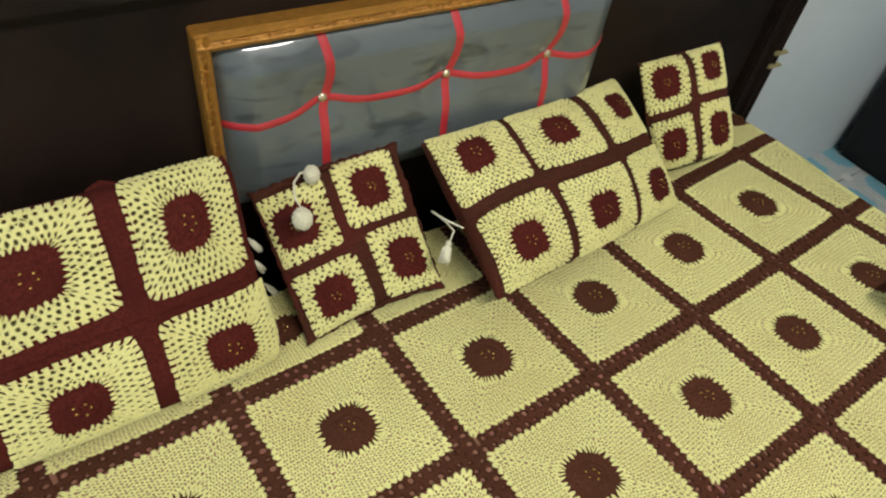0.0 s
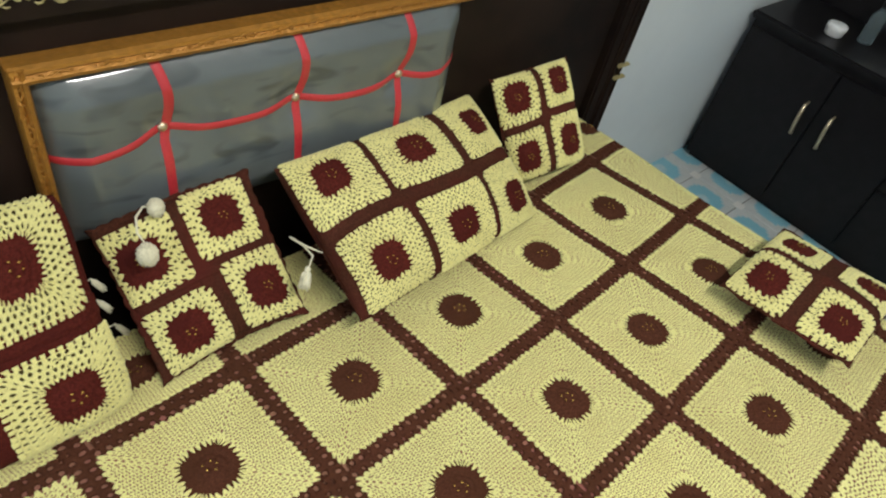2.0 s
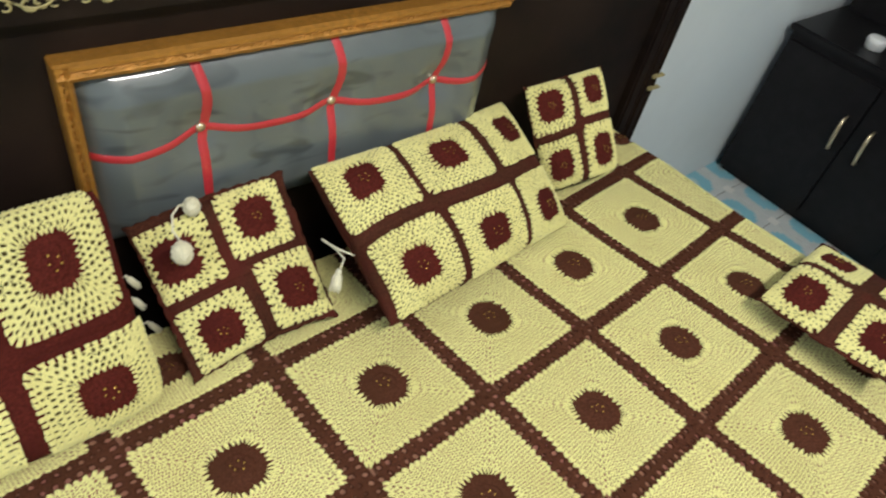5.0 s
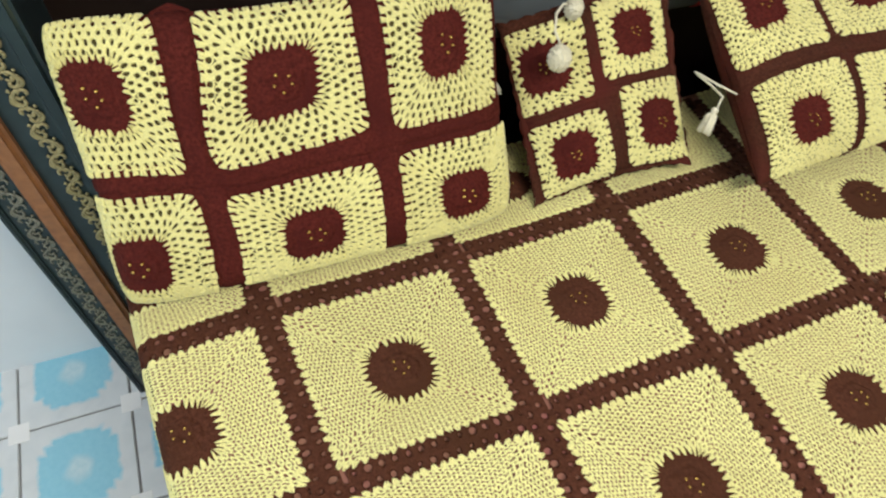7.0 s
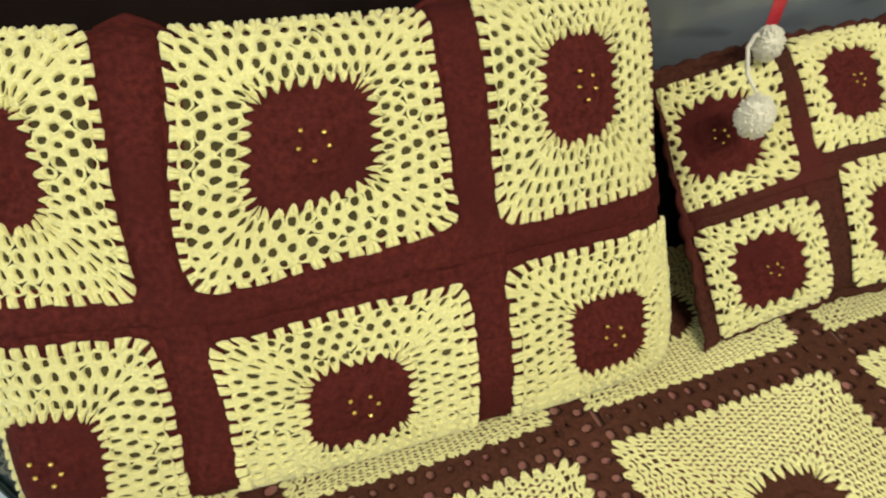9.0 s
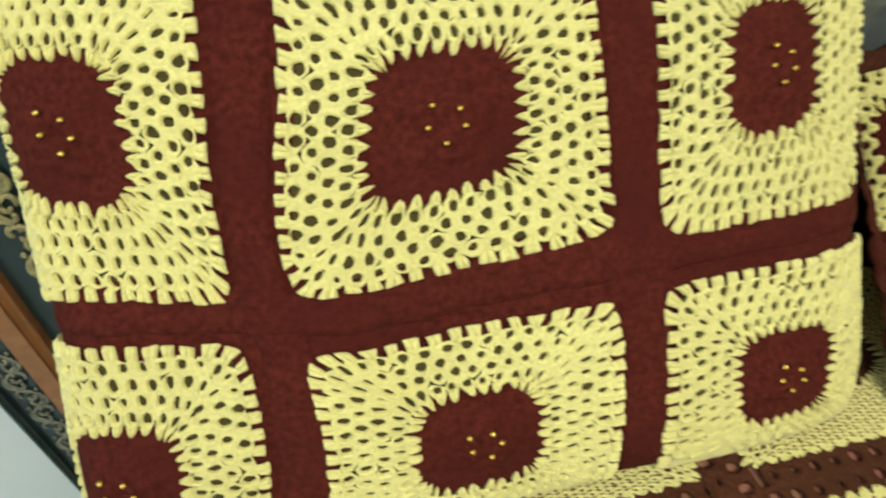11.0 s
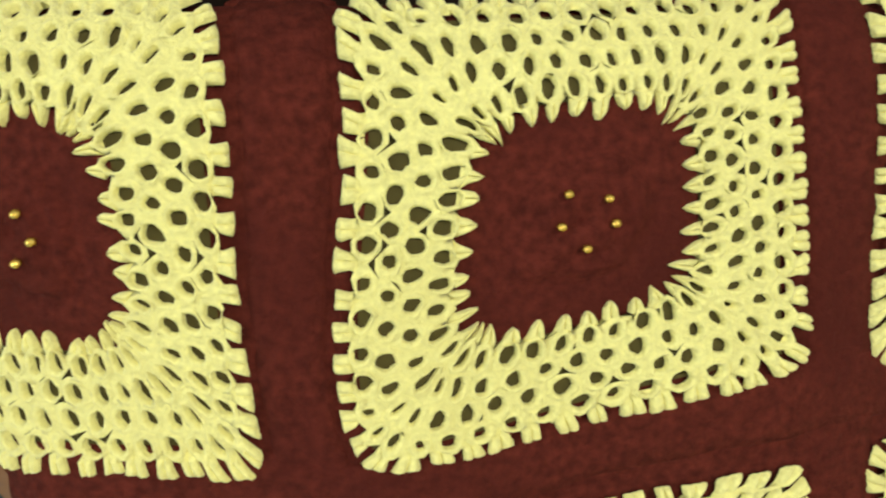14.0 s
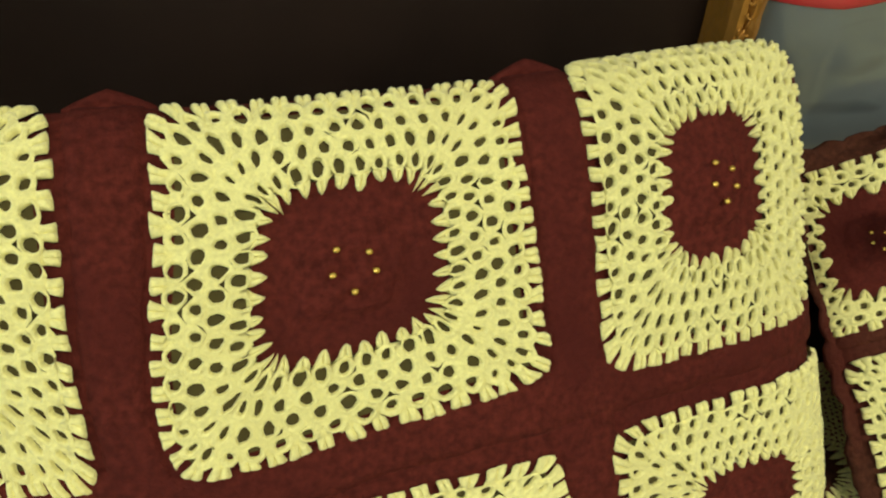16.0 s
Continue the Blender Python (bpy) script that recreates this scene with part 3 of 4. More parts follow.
# gilded moulding round the panel's head and side
def moulding(name, a, b, wide, across):
    """A stepped moulding from a to b."""
    prof = ((0.0, 0.020), (0.0, -0.006), (0.12, -0.012), (0.3, -0.0125), (0.42, -0.009), (0.62, -0.0155), (0.85, -0.0125), (1.0, -0.004), (1.0, 0.020))
    verts, faces = [], []
    a, b, c = Vector(a), Vector(b), Vector(across)
    n = 60
    for i in range(n + 1):
        p = a.lerp(b, i / n)
        for w, y in prof:
            q = p + c * w * wide
            verts.append((q[0], y - 0.0006 * math.sin(i * 1.9) * (0.3 < w < 0.9), q[2]))
    m = len(prof)
    for i in range(n):
        for k in range(m - 1):
            faces.append((i * m + k, i * m + k + 1, (i + 1) * m + k + 1, (i + 1) * m + k))
    faces += [tuple(range(m)), tuple(n * m + k for k in range(m))]
    return mesh_object(name, verts, faces, FRAMEGOLD, panel, False, "gilded embossed moulding")


bar = moulding("frame_bar", (0.660, 0, 0.973), (1.379, 0, 0.968), 0.026, (0, 0, -1))
v, f = tubes(scroll_lines((0.668, -0.012, 0.958), (1, 0, 0), (0, 0, 1), 0.72, 0.011, 0.03, (0, -1, 0), 9), 0.0011, flat=(0, 1, 0))
mesh_object("embossing", v, f, FRAMEGOLD, bar)
bar = moulding("frame_bar", (0.654, 0, 0.64), (0.658, 0, 0.971), 0.021, (1, 0, 0))
v, f = tubes(scroll_lines((0.664, -0.012, 0.66), (0, 0, 1), (1, 0, 0), 0.31, 0.011, 0.03, (0, -1, 0), 10), 0.0011, flat=(0, 1, 0))
mesh_object("embossing", v, f, FRAMEGOLD, bar)

# mattress and the crocheted spread on it; both follow one surface, turned 9 degrees against the headboard
P, ZB = 0.25, 0.5475
GC, GS = math.cos(radians(9)), math.sin(radians(9))
LEFT, RIGHT, ROUND = 0.130, 1.852, 0.022


PULL_X = [0.0156, -0.0284, -0.0259, -0.0029, -0.0674, -0.0848]
PULL_Y = [0.026, -0.0197, -0.0458, 0.0259, 0.0438, -0.0033]


def bed_surface(gx, gy, h):
    """The bed's top with its rounded sides. The knitted grid is pulled a little askew towards the headboard."""
    gx, gy, h = np.asarray(gx, float), np.asarray(gy, float), np.asarray(h, float)
    a, b = np.clip(gx, 0.3, 1.85) - 1, np.clip(gy, -0.65, 0.03) + 0.25
    terms = (1, a, b, a * a, a * b, a * a * b)
    gx = gx + sum(k * t for k, t in zip(PULL_X, terms))
    gy = gy + sum(k * t for k, t in zip(PULL_Y, terms))
    sl = np.maximum(0, LEFT + ROUND - gx)
    sr = np.maximum(0, gx - (RIGHT - ROUND))
    s, sign = np.maximum(sl, sr), np.where(sl > 0, -1.0, 1.0)
    ang = np.minimum(s / ROUND, math.pi / 2)
    down = np.maximum(0, s - ROUND * math.pi / 2)
    x = np.clip(gx, LEFT + ROUND, RIGHT - ROUND) + sign * (ROUND * np.sin(ang) + 0.12 * down)
    z = ZB - ROUND * (1 - np.cos(ang)) - down
    wave = 0.0022 * np.sin(gx * 9 + 1.3 * np.sin(gy * 5)) + 0.002 * np.sin(gy * 11 + gx * 4) + 0.0012 * np.sin(gx * 25 + gy * 19)
    h = h + wave * np.cos(ang) + down * 0.02 * np.sin(gy * 30)
    x, y, z = x + sign * np.sin(ang) * h, gy, z + np.cos(ang) * h
    return np.stack([0.75 + (x - 0.75) * GC - y * GS, (x - 0.75) * GS + y * GC, z], -1)


def bed_at(gx, gy, h=0.006):
    return Vector(bed_surface(np.array([gx]), np.array([gy]), np.array([h]))[0])


mattress = thing("mattress", "mattress covered with a printed pinkish sheet", "mattress", (0.95, -0.9, 0.34))
gx = np.linspace(-0.16, 2.10, 120)
gy = np.linspace(-1.82, 0.16, 60)
X, Y = np.meshgrid(gx, gy)
v = bed_surface(X.ravel(), Y.ravel(), np.full(X.size, -0.0035))
f = [(k * 120 + i, k * 120 + i + 1, (k + 1) * 120 + i + 1, (k + 1) * 120 + i) for k in range(59) for i in range(119)]
part("core", box((-0.66, -0.86, -0.14), (0.99, 1.02, 0.18), 0.03, 3), SHEET, mattress).rotation_euler = (0, 0, radians(9))
ob = mesh_object("sheet", v - np.array([0.95, -0.9, 0.34]), f, SHEET, mattress)

spread = thing("bedspread", "yellow and maroon crocheted granny-square bedspread lying on the bed", "bedspread")
HALF = 0.1095
COARSE_NET = loop_net(0.41, 0.965, 5, 8, 1, 0.25, 0.32, 0.0012, 0.075, 0.05, 17, 2.4, 30.0, 8, False, 0.35)
OFF_CENTRE = {(2, 0): (0.0, -0.12), (3, 1): (0.0, -0.15), (4, 0): (0.0, -0.05), (6, 2): (0.06, 0.0)}
OFF_CENTRE.update({(8, j): (0.4, 0.0) for j in range(7)})
for j in range(-1, 7):
    for i in range(0, 9):
        near = j < 3 and i > 0
        cx, cy = (i - 0.5) * P, -(j + 0.5) * P
        if j == -1:
            hy = 0.07
            crochet_square(bed_surface, cx, 0.016 + hy, HALF, hy, BED_NET[(i + j) % 3], 0.39, spread, SMALL_BEAD_MESH, i * 31 + j, 0.19)
        else:
            crochet_square(bed_surface, cx, cy, HALF, HALF, BED_NET[(i * 2 + j) % 3] if near else COARSE_NET, 0.39, spread, SMALL_BEAD_MESH, i * 31 + j, 0.19, off=OFF_CENTRE.get((i, j), (0.0, 0.0)))
for i in range(-1, 10):
    net_band(bed_surface, i * P, 0.15, i * P, -1.76, 0.034, 118, 2, spread, BANDYARN)
for j in range(0, 8):
    for i in range(0, 9):
        net_band(bed_surface, (i - 1) * P + 0.016, -j * P, i * P - 0.016, -j * P, 0.034, 14, 2, spread, BANDYARN)


# ---- cushions ----
def arc_map(across, deep, power, n=2400):
    """A rounded section, half widths across and deep: functions from length along it (0 at the middle) to the place across (-1 to 1) and the depth (0 to 1)."""
    w = np.linspace(-1, 1, n)
    a = np.sin(w * math.pi / 2)
    g = (1 - np.abs(a) ** power) ** (1 / power)
    s = np.concatenate([[0], np.cumsum(np.hypot(np.diff(a) * across, np.diff(g) * deep))])
    s -= s[-1] / 2
    return (lambda q: (np.interp(q, s, a), np.interp(q, s, g))), s[-1]


def cushion_surface(C, u, v, W, H, T, m=2.6, k=3.5, pinch=0.07, low=None, back=False, sag=0.0, pull=None, blunt=0.0):
    """Front (or back) of a stuffed cushion with rounded sides: surface(x, y, h) over lengths along it."""
    C, u, v = np.array(C, float), np.array(u, float), np.array(v, float)
    u /= np.linalg.norm(u)
    v -= u * (u @ v)
    v /= np.linalg.norm(v)
    n = np.cross(u, v)
    section_v, bl = arc_map(H / 2, T, m)
    section_u, al = arc_map(W / 2, T, k)

    def base(x, y):
        sa, ga = section_u(x)
        sb, gb = section_v(y)
        w = W / 2 * sa * (1 - pinch * (1 - sb ** 2))
        g = H / 2 * sb * (1 - pinch * (1 - sa ** 2)) - sag * sa ** 2
        soft = 1 - blunt * np.abs(sa * sb) ** 5
        w, g = w * soft, g * soft
        d = T * ga * gb * (-1 if back else 1) + 0.0025 * np.sin(x * 40 + y * 23) * ga * gb
        return C + w[..., None] * u + g[..., None] * v + d[..., None] * n

    def surface(x, y, h):
        x, y, h = (np.asarray(q, float) for q in (x, y, h))
        if pull is not None:
            share = np.exp(-((x - pull[0]) ** 2 + (y - pull[1]) ** 2) / pull[4] ** 2)
            x, y = x + pull[2] * share, y + pull[3] * share
        x, y = np.clip(x, -al * 0.998, al * 0.998), np.clip(y, -bl * 0.998, bl * 0.998)
        e = 0.002
        nx = np.cross(base(x + e, y) - base(x - e, y), base(x, y + e) - base(x, y - e))
        nx /= np.maximum(np.linalg.norm(nx, axis=-1, keepdims=True), 1e-12)
        if back:
            nx = -nx
        p = base(x, y) + nx * h[..., None]
        if low is not None:
            under = np.maximum(0, low - p[..., 2])
            p[..., 1] += under * 1.6
            p[..., 2] = np.maximum(p[..., 2], low)
        return p

    return surface, al, bl


def cushion_body(name, front, back, material, parent, al, bl, nu=70, nv=50):
    verts, faces = [], []
    for s in (front, back):
        X, Y = np.meshgrid(np.linspace(-al, al, nu), np.linspace(-bl, bl, nv))
        base = len(verts)
        verts += [tuple(p) for p in s(X.ravel(), Y.ravel(), np.zeros(X.size))]
        for j in range(nv - 1):
            for i in range(nu - 1):
                q = (base + j * nu + i, base + j * nu + i + 1, base + (j + 1) * nu + i + 1, base + (j + 1) * nu + i)
                faces.append(q if s is front else q[::-1])
    return mesh_object(name, verts, faces, material, parent)


def edge_frill(front, al, bl, C, wide, parent, material, seed):
    """A crocheted edge that stands out round a cushion's seam in small scallops, longer at the corners."""
    rng = random.Random(seed)
    n = 60
    ring = [(-al + 2 * al * i / n, -bl) for i in range(n)] + [(al, -bl + 2 * bl * i / n) for i in range(n)]
    ring += [(al - 2 * al * i / n, bl) for i in range(n)] + [(-al, bl - 2 * bl * i / n) for i in range(n)]
    p = front([q[0] for q in ring], [q[1] for q in ring], np.zeros(len(ring)))
    mid = p.mean(0)
    u, v = p[n] - p[0], p[3 * n] - p[0]
    up = np.cross(u, v)
    up /= np.linalg.norm(up)
    verts, faces = [], []
    for i, q in enumerate(p):
        out = q - mid
        out /= np.linalg.norm(out)
        corner = min(i % n, n - i % n)
        w = wide * (0.7 + 0.3 * abs(math.sin(i * math.pi / 5)) + 0.5 * math.exp(-(corner / 4) ** 2)) * rng.uniform(0.9, 1.1)
        wave = up * wide * 0.35 * math.sin(i * 0.42 + seed)
        for f, h in ((-0.4, 0.0025), (0.3, 0.0028), (0.8, 0.0022), (1.0, 0.0), (0.8, -0.0022), (0.0, -0.0025)):
            verts.append(q + out * w * f + up * h + wave * max(0.0, f))
    m = len(p)
    for i in range(m):
        j = (i + 1) % m
        faces += [(i * 6 + k, i * 6 + k + 1, j * 6 + k + 1, j * 6 + k) for k in range(5)]
    verts = [(x, y, max(z, 0.5535)) for x, y, z in verts]
    mesh_object("edge_frill", verts, faces, material, parent, label="brown crocheted edge")


def cushion(name, label, C, u, v, W, H, T, cols, rows, pitch, half, shift, net, inner, bead, m=2.6, k=3.5, low=None, tback=0.8, seed=0, gap=None,
            material=MAROON, bead_ring=0.26, sag=0.0, pull=None, pinch=0.07, uneven=(), frill=0.0, peaks=0.0, blunt=0.0):
    ob = thing(name, label, "cushion", group="crocheted cushions on the bed")
    front, al, bl = cushion_surface(C, u, v, W, H, T, m, k, pinch, low=low, sag=sag, pull=pull, blunt=blunt)
    rear, al2, bl2 = cushion_surface(C, u, v, W, H, T * tback, m, k, pinch, low=low, back=True, sag=sag, blunt=blunt)
    back = lambda x, y, h: rear(np.asarray(x) * al2 / al, np.asarray(y) * bl2 / bl, h)
    cushion_body("cover", front, back, material, ob, al, bl)
    for r in range(rows):
        for c in range(cols):
            cx = shift[0] + (c - (cols - 1) / 2) * pitch[0]
            cy = shift[1] + (r - (rows - 1) / 2) * pitch[1]
            dx, dy, dw, dh = (q / 1000 for q in uneven[r][c])
            cx, cy = cx + dx, cy + dy
            crochet_square(front, cx, cy, half[0] + dw, half[1] + dh, net[(r + c + seed) % 2], inner, ob, bead, seed * 50 + r * 7 + c, bead_ring)
    w = ((pitch[0] - 2 * half[0]) * 1.06, (pitch[1] - 2 * half[1]) * 1.06)
    ex, ey = shift[0] + cols / 2 * pitch[0], shift[1] + rows / 2 * pitch[1]
    sx, sy = shift[0] - cols / 2 * pitch[0], shift[1] - rows / 2 * pitch[1]
    for c in range(1, cols):
        x = shift[0] + (c - cols / 2) * pitch[0]
        band(front, x, sy, x, ey, (w[0], w[0]), ob, material)
    for r in range(1, rows):
        y = shift[1] + (r - rows / 2) * pitch[1]
        band(front, sx, y, ex, y, (w[1], w[1]), ob, material, height=0.0026)
    if peaks:
        for c in range(1, cols):
            x = shift[0] + (c - cols / 2) * pitch[0]
            p, q = (Vector(front([x + d], [bl], [0.0])[0]) for d in (-peaks, peaks))
            rise = Vector(v).normalized()
            line = [p.lerp(q, k / 16) + rise * (0.009 * (1 - abs(k / 8 - 1)) ** 0.8 - 0.003) for k in range(17)]
            tv, tf = tubes([line, [w - rise * 0.004 for w in line]], 0.0042, 8)
            mesh_object("band_peak", tv, tf, material, ob)
    if frill:
        edge_frill(front, al, bl, C, frill, ob, material, seed)
    return ob, front


big, big_front = cushion("pillow", "large maroon pillow with six yellow crocheted squares, leaning on the headboard",
    (0.3746, 0.0918, 0.6983), (0.986, 0.1195, -0.0684), (0.0298, 0.584, 0.8648), 0.4969, 0.3176, 0.0448, 3, 2, (0.1992, 0.1901), (0.0838, 0.0804), (-0.0224, -0.004),
    CUSHION_NET, 0.48, BEAD_MESH, m=3.15, k=2.82, low=0.5535, seed=1, material=MAROON, sag=-0.0073, pull=(-0.0753, 0.0413, -0.0237, -0.0175, 0.0733), pinch=0.0482,
    uneven=(((-1.7, -5.3, -3.7, 0.3), (-3.2, -4.5, 3.8, -5.8), (-0.8, -3.9, 3.8, -4.5)), ((3.8, -7.2, -7.4, 4.2), (0.2, -5.2, -2.0, -2.1), (-13.6, -3.4, -10.7, 7.0))), peaks=0.02, blunt=0.06)
bolster, bolster_front = cushion("bolster_cushion", "plump brown bolster cushion with six yellow crocheted squares",
    (1.172, 0.1452, 0.6542), (0.9648, 0.2146, -0.082), (-0.3122, 0.7869, 0.5446), 0.4922, 0.2794, 0.0553, 3, 2, (0.1742, 0.1661), (0.0787, 0.0708), (0.0152, -0.0014),
    BOLSTER_NET, 0.51, SMALL_BEAD_MESH, m=1.87, k=3.05, low=0.5535, seed=2, material=BROWN, sag=-0.0034, pull=(-0.1272, 0.0239, -0.0313, 0.0157, 0.1188), pinch=0.0235,
    uneven=(((4.1, 1.9, 1.7, -5.4), (6.8, -2.3, 0.5, -1.8), (1.8, -4.5, -3.9, 3.7)), ((-4.1, -0.7, 3.4, 4.8), (-5.7, -3.6, -1.0, -2.5), (-2.7, -0.4, -1.9, -1.4))))
small, small_front = cushion("small_cushion", "small brown-maroon cushion with four yellow squares, beside the large pillow",
    (0.7645, 0.138, 0.6581), (0.997, 0.0584, 0.0913), (-0.2512, 0.6578, 0.7101), 0.2272, 0.2335, 0.0273, 2, 2, (0.1244, 0.1292), (0.0522, 0.0565), (0.001, 0.0002),
    SMALL_NET, 0.65, SMALL_BEAD_MESH, m=2.54, k=1.58, low=0.5535, seed=3, material=BROWN, sag=0.0078, pull=(-0.0731, 0.0507, -0.0178, -0.0027, 0.0983), pinch=0.0386,
    uneven=(((7.3, -5.7, 0.6, -3.2), (12.0, 8.8, 1.2, 2.4)), ((-0.9, -8.4, 2.2, -1.8), (-5.9, 5.9, -2.8, -3.3))), frill=0.010)
upright, upright_front = cushion("small_cushion", "small brown cushion with four yellow squares, upright against the headboard",
    (1.517, 0.2144, 0.683), (0.9813, -0.0684, 0.1224), (-0.1776, 0.582, 0.7796), 0.185, 0.213, 0.0347, 2, 2, (0.1092, 0.1259), (0.0463, 0.054), (0.0004, 0.0002),
    SMALL_NET, 0.65, SMALL_BEAD_MESH, m=2.8, k=2.06, low=0.5535, seed=4, material=BROWN, sag=-0.0007, pull=(0.0154, -0.0104, -0.0091, 0.0117, 0.1064), pinch=0.0051,
    uneven=(((0.2, -0.8, -0.4, -3.4), (-1.0, 3.2, -2.4, 2.5)), ((-0.2, -2.8, 1.4, 1.9), (-1.8, 5.1, -2.6, -1.5))), frill=0.006)
flat, flat_front = cushion("small_cushion", "small brown cushion with four yellow squares, lying near the bed's edge",
    (1.769, -0.3614, 0.6041), (0.1436, -0.9769, 0.0831), (0.9686, 0.252, -0.0494), 0.2412, 0.2959, 0.0392, 2, 2, (0.1501, 0.1615), (0.0601, 0.0672), (0.0013, -0.0001),
    SMALL_NET, 0.65, SMALL_BEAD_MESH, m=1.26, k=2.98, low=0.5535, seed=5, material=BROWN, sag=-0.0055, pull=(0.0077, -0.0158, -0.0007, -0.0053, 0.086), pinch=0.0125,
    uneven=(((4.9, -0.9, -0.3, 5.7), (0.3, -2.4, -2.9, -0.3)), ((3.4, -3.6, -1.0, -2.9), (4.7, 4.2, -2.4, -1.3))), frill=0.008, tback=0.7)


def tassel(parent, head, tail, cord, seed, spread_=0.012):
    """A yarn tassel: a bound head, a skirt of strands and its cord."""
    rng = random.Random(seed)
    head, tail = Vector(head), Vector(tail)
    d = (tail - head).normalized()
    side = d.cross(Vector((0.2, 0.1, 1))).normalized()
    other = d.cross(side)
    lines = []
    for k in range(70):
        w, r = rng.uniform(0, 2 * math.pi), rng.uniform(0.3, 1) ** 0.6
        o = side * math.cos(w) + other * math.sin(w)
        end = tail + o * spread_ * r + d * rng.uniform(-0.004, 0.004)
        lines.append([head + o * 0.15 * spread_ * r, head.lerp(end, 0.3) + o * 0.45 * spread_ * r, head.lerp(end, 0.65) + o * 0.2 * spread_ * r, end])
    v, f = tubes(lines, 0.0011, 5)
    ob = mesh_object("tassel", v, f, TASSEL, parent, label="cream yarn tassel")
    v, f = tubes([cord], 0.0017, 6)
    mesh_object("cord", v, f, TASSEL, ob)
    v, f = lathe([(0.002, -0.006), (0.0055, -0.004), (0.0065, 0.0), (0.0055, 0.004), (0.002, 0.006)], 14)
    knot = mesh_object("knot", v, f, TASSEL, ob)
    knot.location = head
    knot.scale = [spread_ / 0.014] * 3
    return ob


def pompom(parent, centre, radius, cord, seed):
    rng = random.Random(seed)
    lines, c = [], Vector(centre)
    for k in range(420):
        z = rng.uniform(-1, 1)
        w = rng.uniform(0, 2 * math.pi)
        s = math.sqrt(1 - z * z)
        d = Vector((s * math.cos(w), s * math.sin(w), z * 1.25))
        lines.append([c + d * radius * 0.3, c + d * radius * 0.7, c + d * radius * rng.uniform(0.96, 1.08)])
    v, f = tubes(lines, 0.0015, 5)
    ob = mesh_object("pompom", v, f, TASSEL, parent, label="cream yarn pompom")
    bm = bmesh.new()
    bmesh.ops.create_icosphere(bm, subdivisions=2, radius=radius * 0.92)
    bmesh.ops.scale(bm, vec=(1, 1, 1.22), verts=bm.verts)
    part("core", bm, TASSEL, ob, smooth=True).location = c
    v, f = tubes([cord], 0.0018, 6)
    mesh_object("cord", v, f, TASSEL, ob)
    return ob


pompom(small, (0.688, 0.130, 0.735), 0.0145, [(0.690, 0.135, 0.748), (0.684, 0.150, 0.760), (0.690, 0.168, 0.772), (0.704, 0.182, 0.774), (0.716, 0.188, 0.766)], 3)
pompom(small, (0.722, 0.186, 0.762), 0.012, [(0.722, 0.186, 0.768), (0.728, 0.190, 0.764), (0.733, 0.190, 0.758)], 4)
tassel(bolster, (0.897, 0.062, 0.672), (0.886, 0.050, 0.647),
       [(0.925, 0.068, 0.690), (0.912, 0.092, 0.686), (0.903, 0.120, 0.680), (0.903, 0.134, 0.674), (0.910, 0.132, 0.668), (0.915, 0.105, 0.672), (0.914, 0.078, 0.678), (0.899, 0.062, 0.674)], 6, 0.010)
for k, (x, y, z) in enumerate(((0.617, 0.17, 0.671), (0.618, 0.17, 0.624), (0.632, 0.165, 0.566))):
    tassel(big, (x, y, z + 0.008), (x + 0.012, y - 0.006, z - 0.012), [(x, y, z + 0.008), (x - 0.008, y - 0.004, z + 0.012), (x - 0.016, y - 0.006, z + 0.013)], 20 + k, 0.005)

# ---- dressing table ----
table = thing("dressing_table", "black dressing table with two doors, brass handles and a mirror", "dressing table", ROOM @ pose(2.89, -0.02, 0.0))
part("body", box((0.0, -0.98, 0.02), (0.42, 0.052, 0.585), 0.004), BLACKWOOD, table)
part("plinth", box((0.02, -0.96, 0.0), (0.40, 0.04, 0.02), 0), BLACKWOOD, table)
part("table_top", box((-0.02, -1.0, 0.585), (0.43, 0.062, 0.612), 0.006), BLACKWOOD, table)
part("back_panel", box((0.33, -0.98, 0.612), (0.40, 0.04, 1.5), 0.006), BLACKWOOD, table)
part("mirror_pane", box((0.322, -0.86, 0.76), (0.329, -0.22, 1.45), 0.001), MIRROR, table, "silvered mirror")
part("mirror_rail", box((0.318, -0.9, 0.735), (0.332, -0.18, 0.757), 0.003), DARKWOOD, table)
for y0, y1, hy in ((-0.292, 0.045, -0.262), (-0.580, -0.298, -0.358)):
    door = part("door", box((-0.016, y0, 0.05), (-0.001, y1, 0.56), 0.003), BLACKWOOD, table)
    pts = [(-0.018, hy, 0.315), (-0.040, hy, 0.322), (-0.046, hy + 0.003, 0.36), (-0.046, hy + 0.006, 0.40), (-0.040, hy + 0.008, 0.428), (-0.018, hy + 0.008, 0.436)]
    v, f = tubes([pts], 0.0062, 10)
    mesh_object("handle", v, f, HANDLE, door, label="pale brass bow handle")
part("drawer_front", box((-0.016, -0.97, 0.30), (-0.001, -0.586, 0.56), 0.003), BLACKWOOD, table)
part("drawer_front", box((-0.016, -0.97, 0.05), (-0.001, -0.586, 0.294), 0.003), BLACKWOOD, table)


def on_table(x, y):
    return ROOM @ pose(2.89 + x, y - 0.02, 0.612)


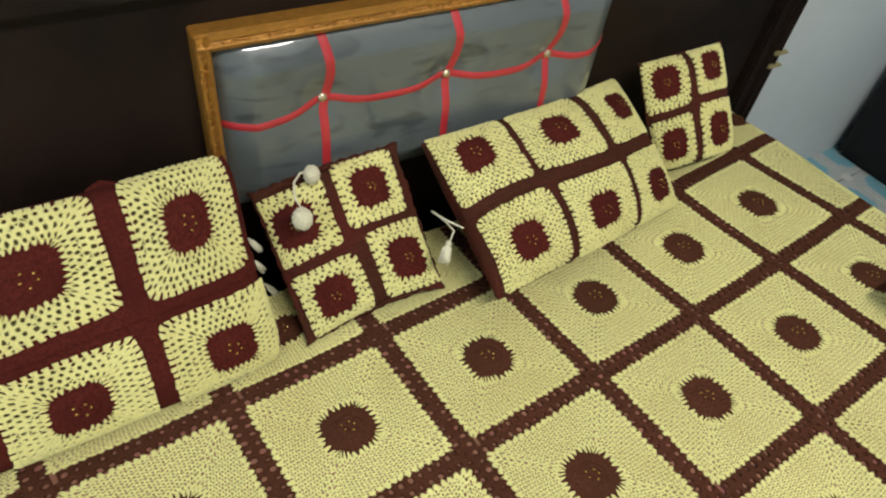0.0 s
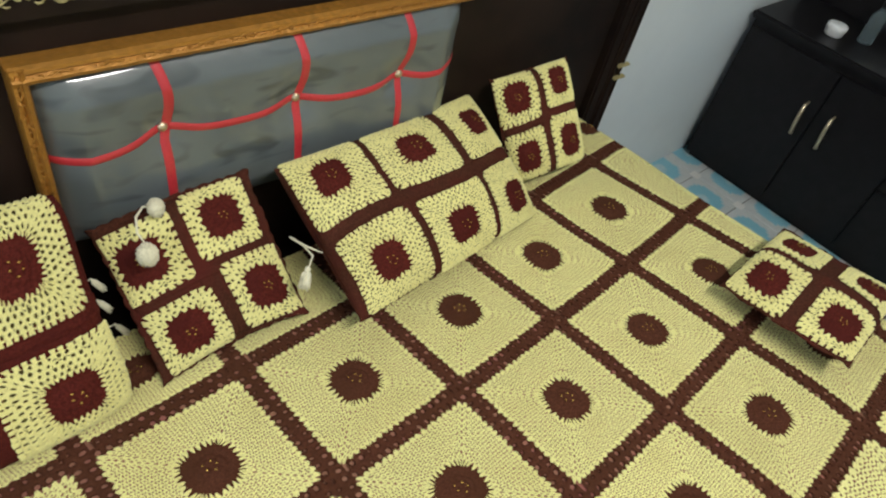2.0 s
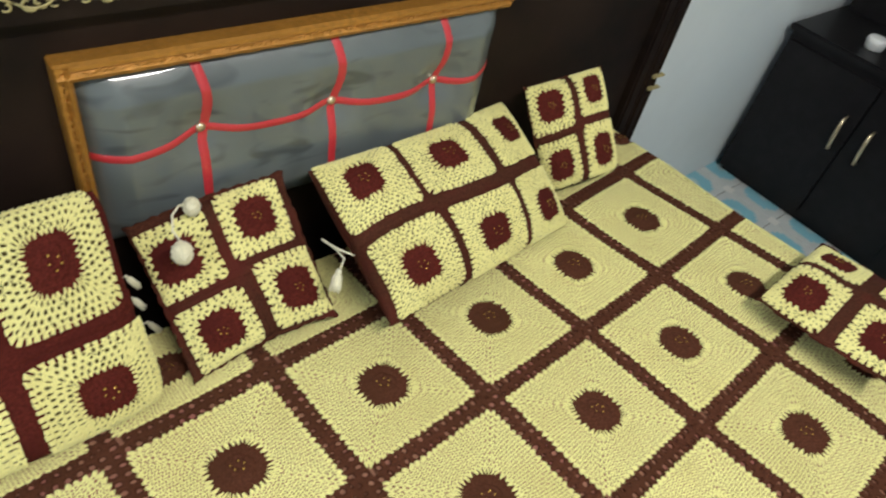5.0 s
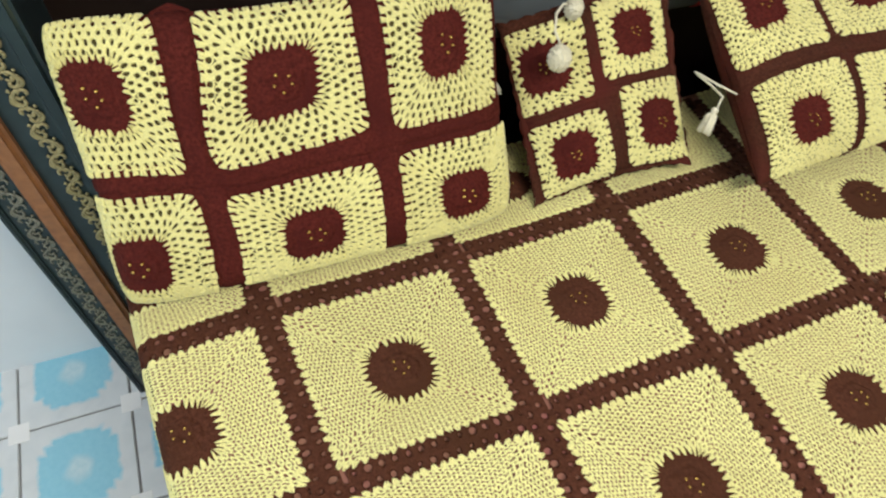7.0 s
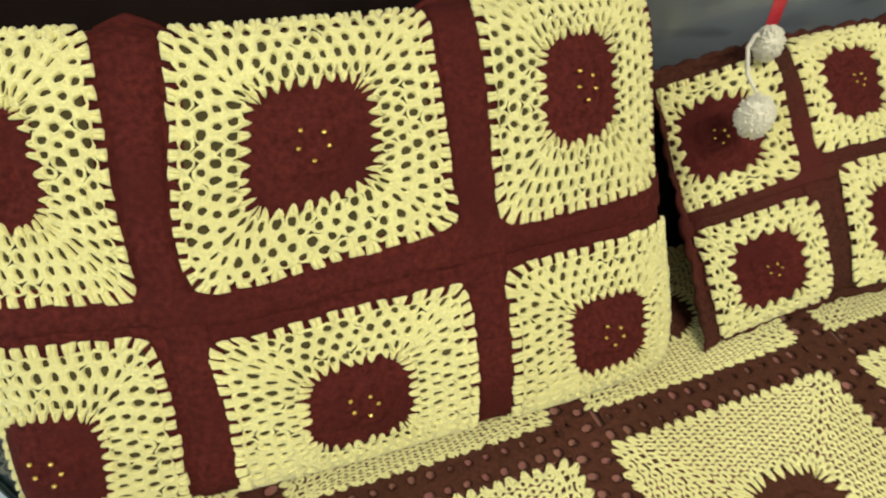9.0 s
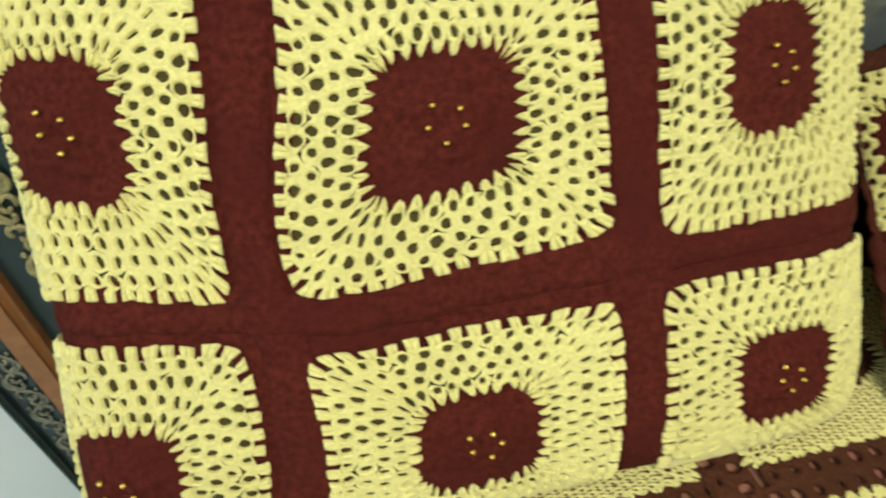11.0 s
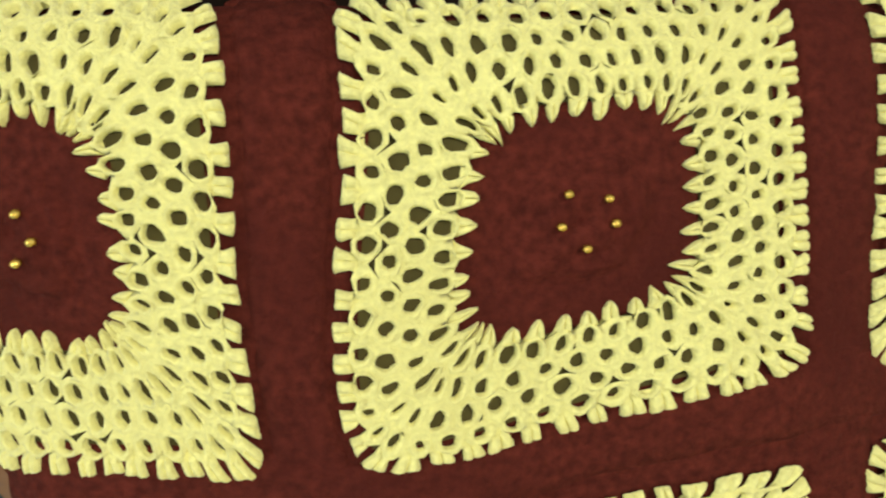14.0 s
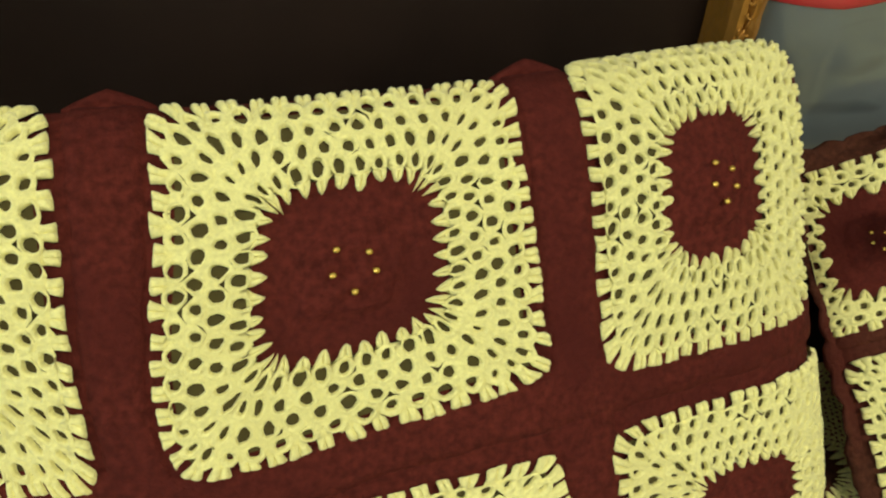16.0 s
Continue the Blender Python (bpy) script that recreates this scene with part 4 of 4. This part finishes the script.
v, f = lathe([(0.026, 0.0), (0.030, 0.004), (0.032, 0.02), (0.033, 0.022), (0.033, 0.034), (0.029, 0.038), (0.008, 0.039)])
jar = mesh_object("cream_jar", v, f, WHITE)
jar.matrix_world = on_table(0.10, -0.17)
tagged(jar, "small round white cream jar on the dressing table", "jar")
v, f = lathe([(0.022, 0.0), (0.024, 0.004), (0.024, 0.09), (0.016, 0.105), (0.011, 0.11), (0.011, 0.12)])
bottle = mesh_object("bottle", v, f, GLASS)
bottle.matrix_world = on_table(0.17, -0.25)
tagged(bottle, "clear glass perfume bottle on the dressing table", "bottle")
v, f = lathe([(0.013, 0.12), (0.013, 0.145), (0.010, 0.148)], 20)
mesh_object("cap", v, f, BLACKWOOD, bottle)
brush = thing("hairbrush", "white flat hairbrush lying on the dressing table", "brush", on_table(0.09, -0.42) @ pose(0, 0, 0, 0, 0, 8))
part("brush_head", box((-0.022, -0.055, 0.004), (0.022, 0.055, 0.016), 0.006, 3), WHITE, brush)
part("brush_handle", box((-0.008, -0.15, 0.004), (0.008, -0.05, 0.014), 0.004, 3), BLACKWOOD, brush)

# ---- assumed lamp on the ceiling, out of sight ----
lamp = thing("assumed_tube_light", "assumed white ceiling batten with one lit tube, out of view", "ceiling light", (1.0, -1.2, 2.6))
part("batten", box((-0.62, -0.04, 0.03), (0.62, 0.04, 0.096), 0.006), WHITE, lamp)
v, f = tubes([[(-0.6, 0, 0), (-0.3, 0, 0), (0, 0, 0), (0.3, 0, 0), (0.6, 0, 0)]], 0.014, 12)
mesh_object("tube", v, f, LAMPGLOW, lamp)

# ---- floor tiles ----
tile = bpy.data.meshes.new("tile")
bm = box((-0.098, -0.098, -0.006), (0.098, 0.098, 0.0), 0.0015, 1)
bm.to_mesh(tile)
bm.free()
tile.materials.append(TILE)
dot = bpy.data.meshes.new("corner_tile")
bm = box((-0.019, -0.019, -0.004), (0.019, 0.019, 0.0006), 0.001, 1)
bm.to_mesh(dot)
bm.free()
dot.materials.append(CEILING)
for i in range(-7, 17):
    for j in range(-1, 15):
        x, y = 0.015 + 0.1 + 0.2 * i, -0.08 - 0.1 - 0.2 * j
        if 0.25 < x < 1.75 and y > -1.95:
            continue
        ob = new("tile", tile)
        ob.parent = floor
        ob.location = (x, y, 0)
        if x < 0.3 or 1.7 < x < 3.0:
            ob = new("corner_tile", dot)
            ob.parent = floor
            ob.location = (x - 0.1, y - 0.1, 0)
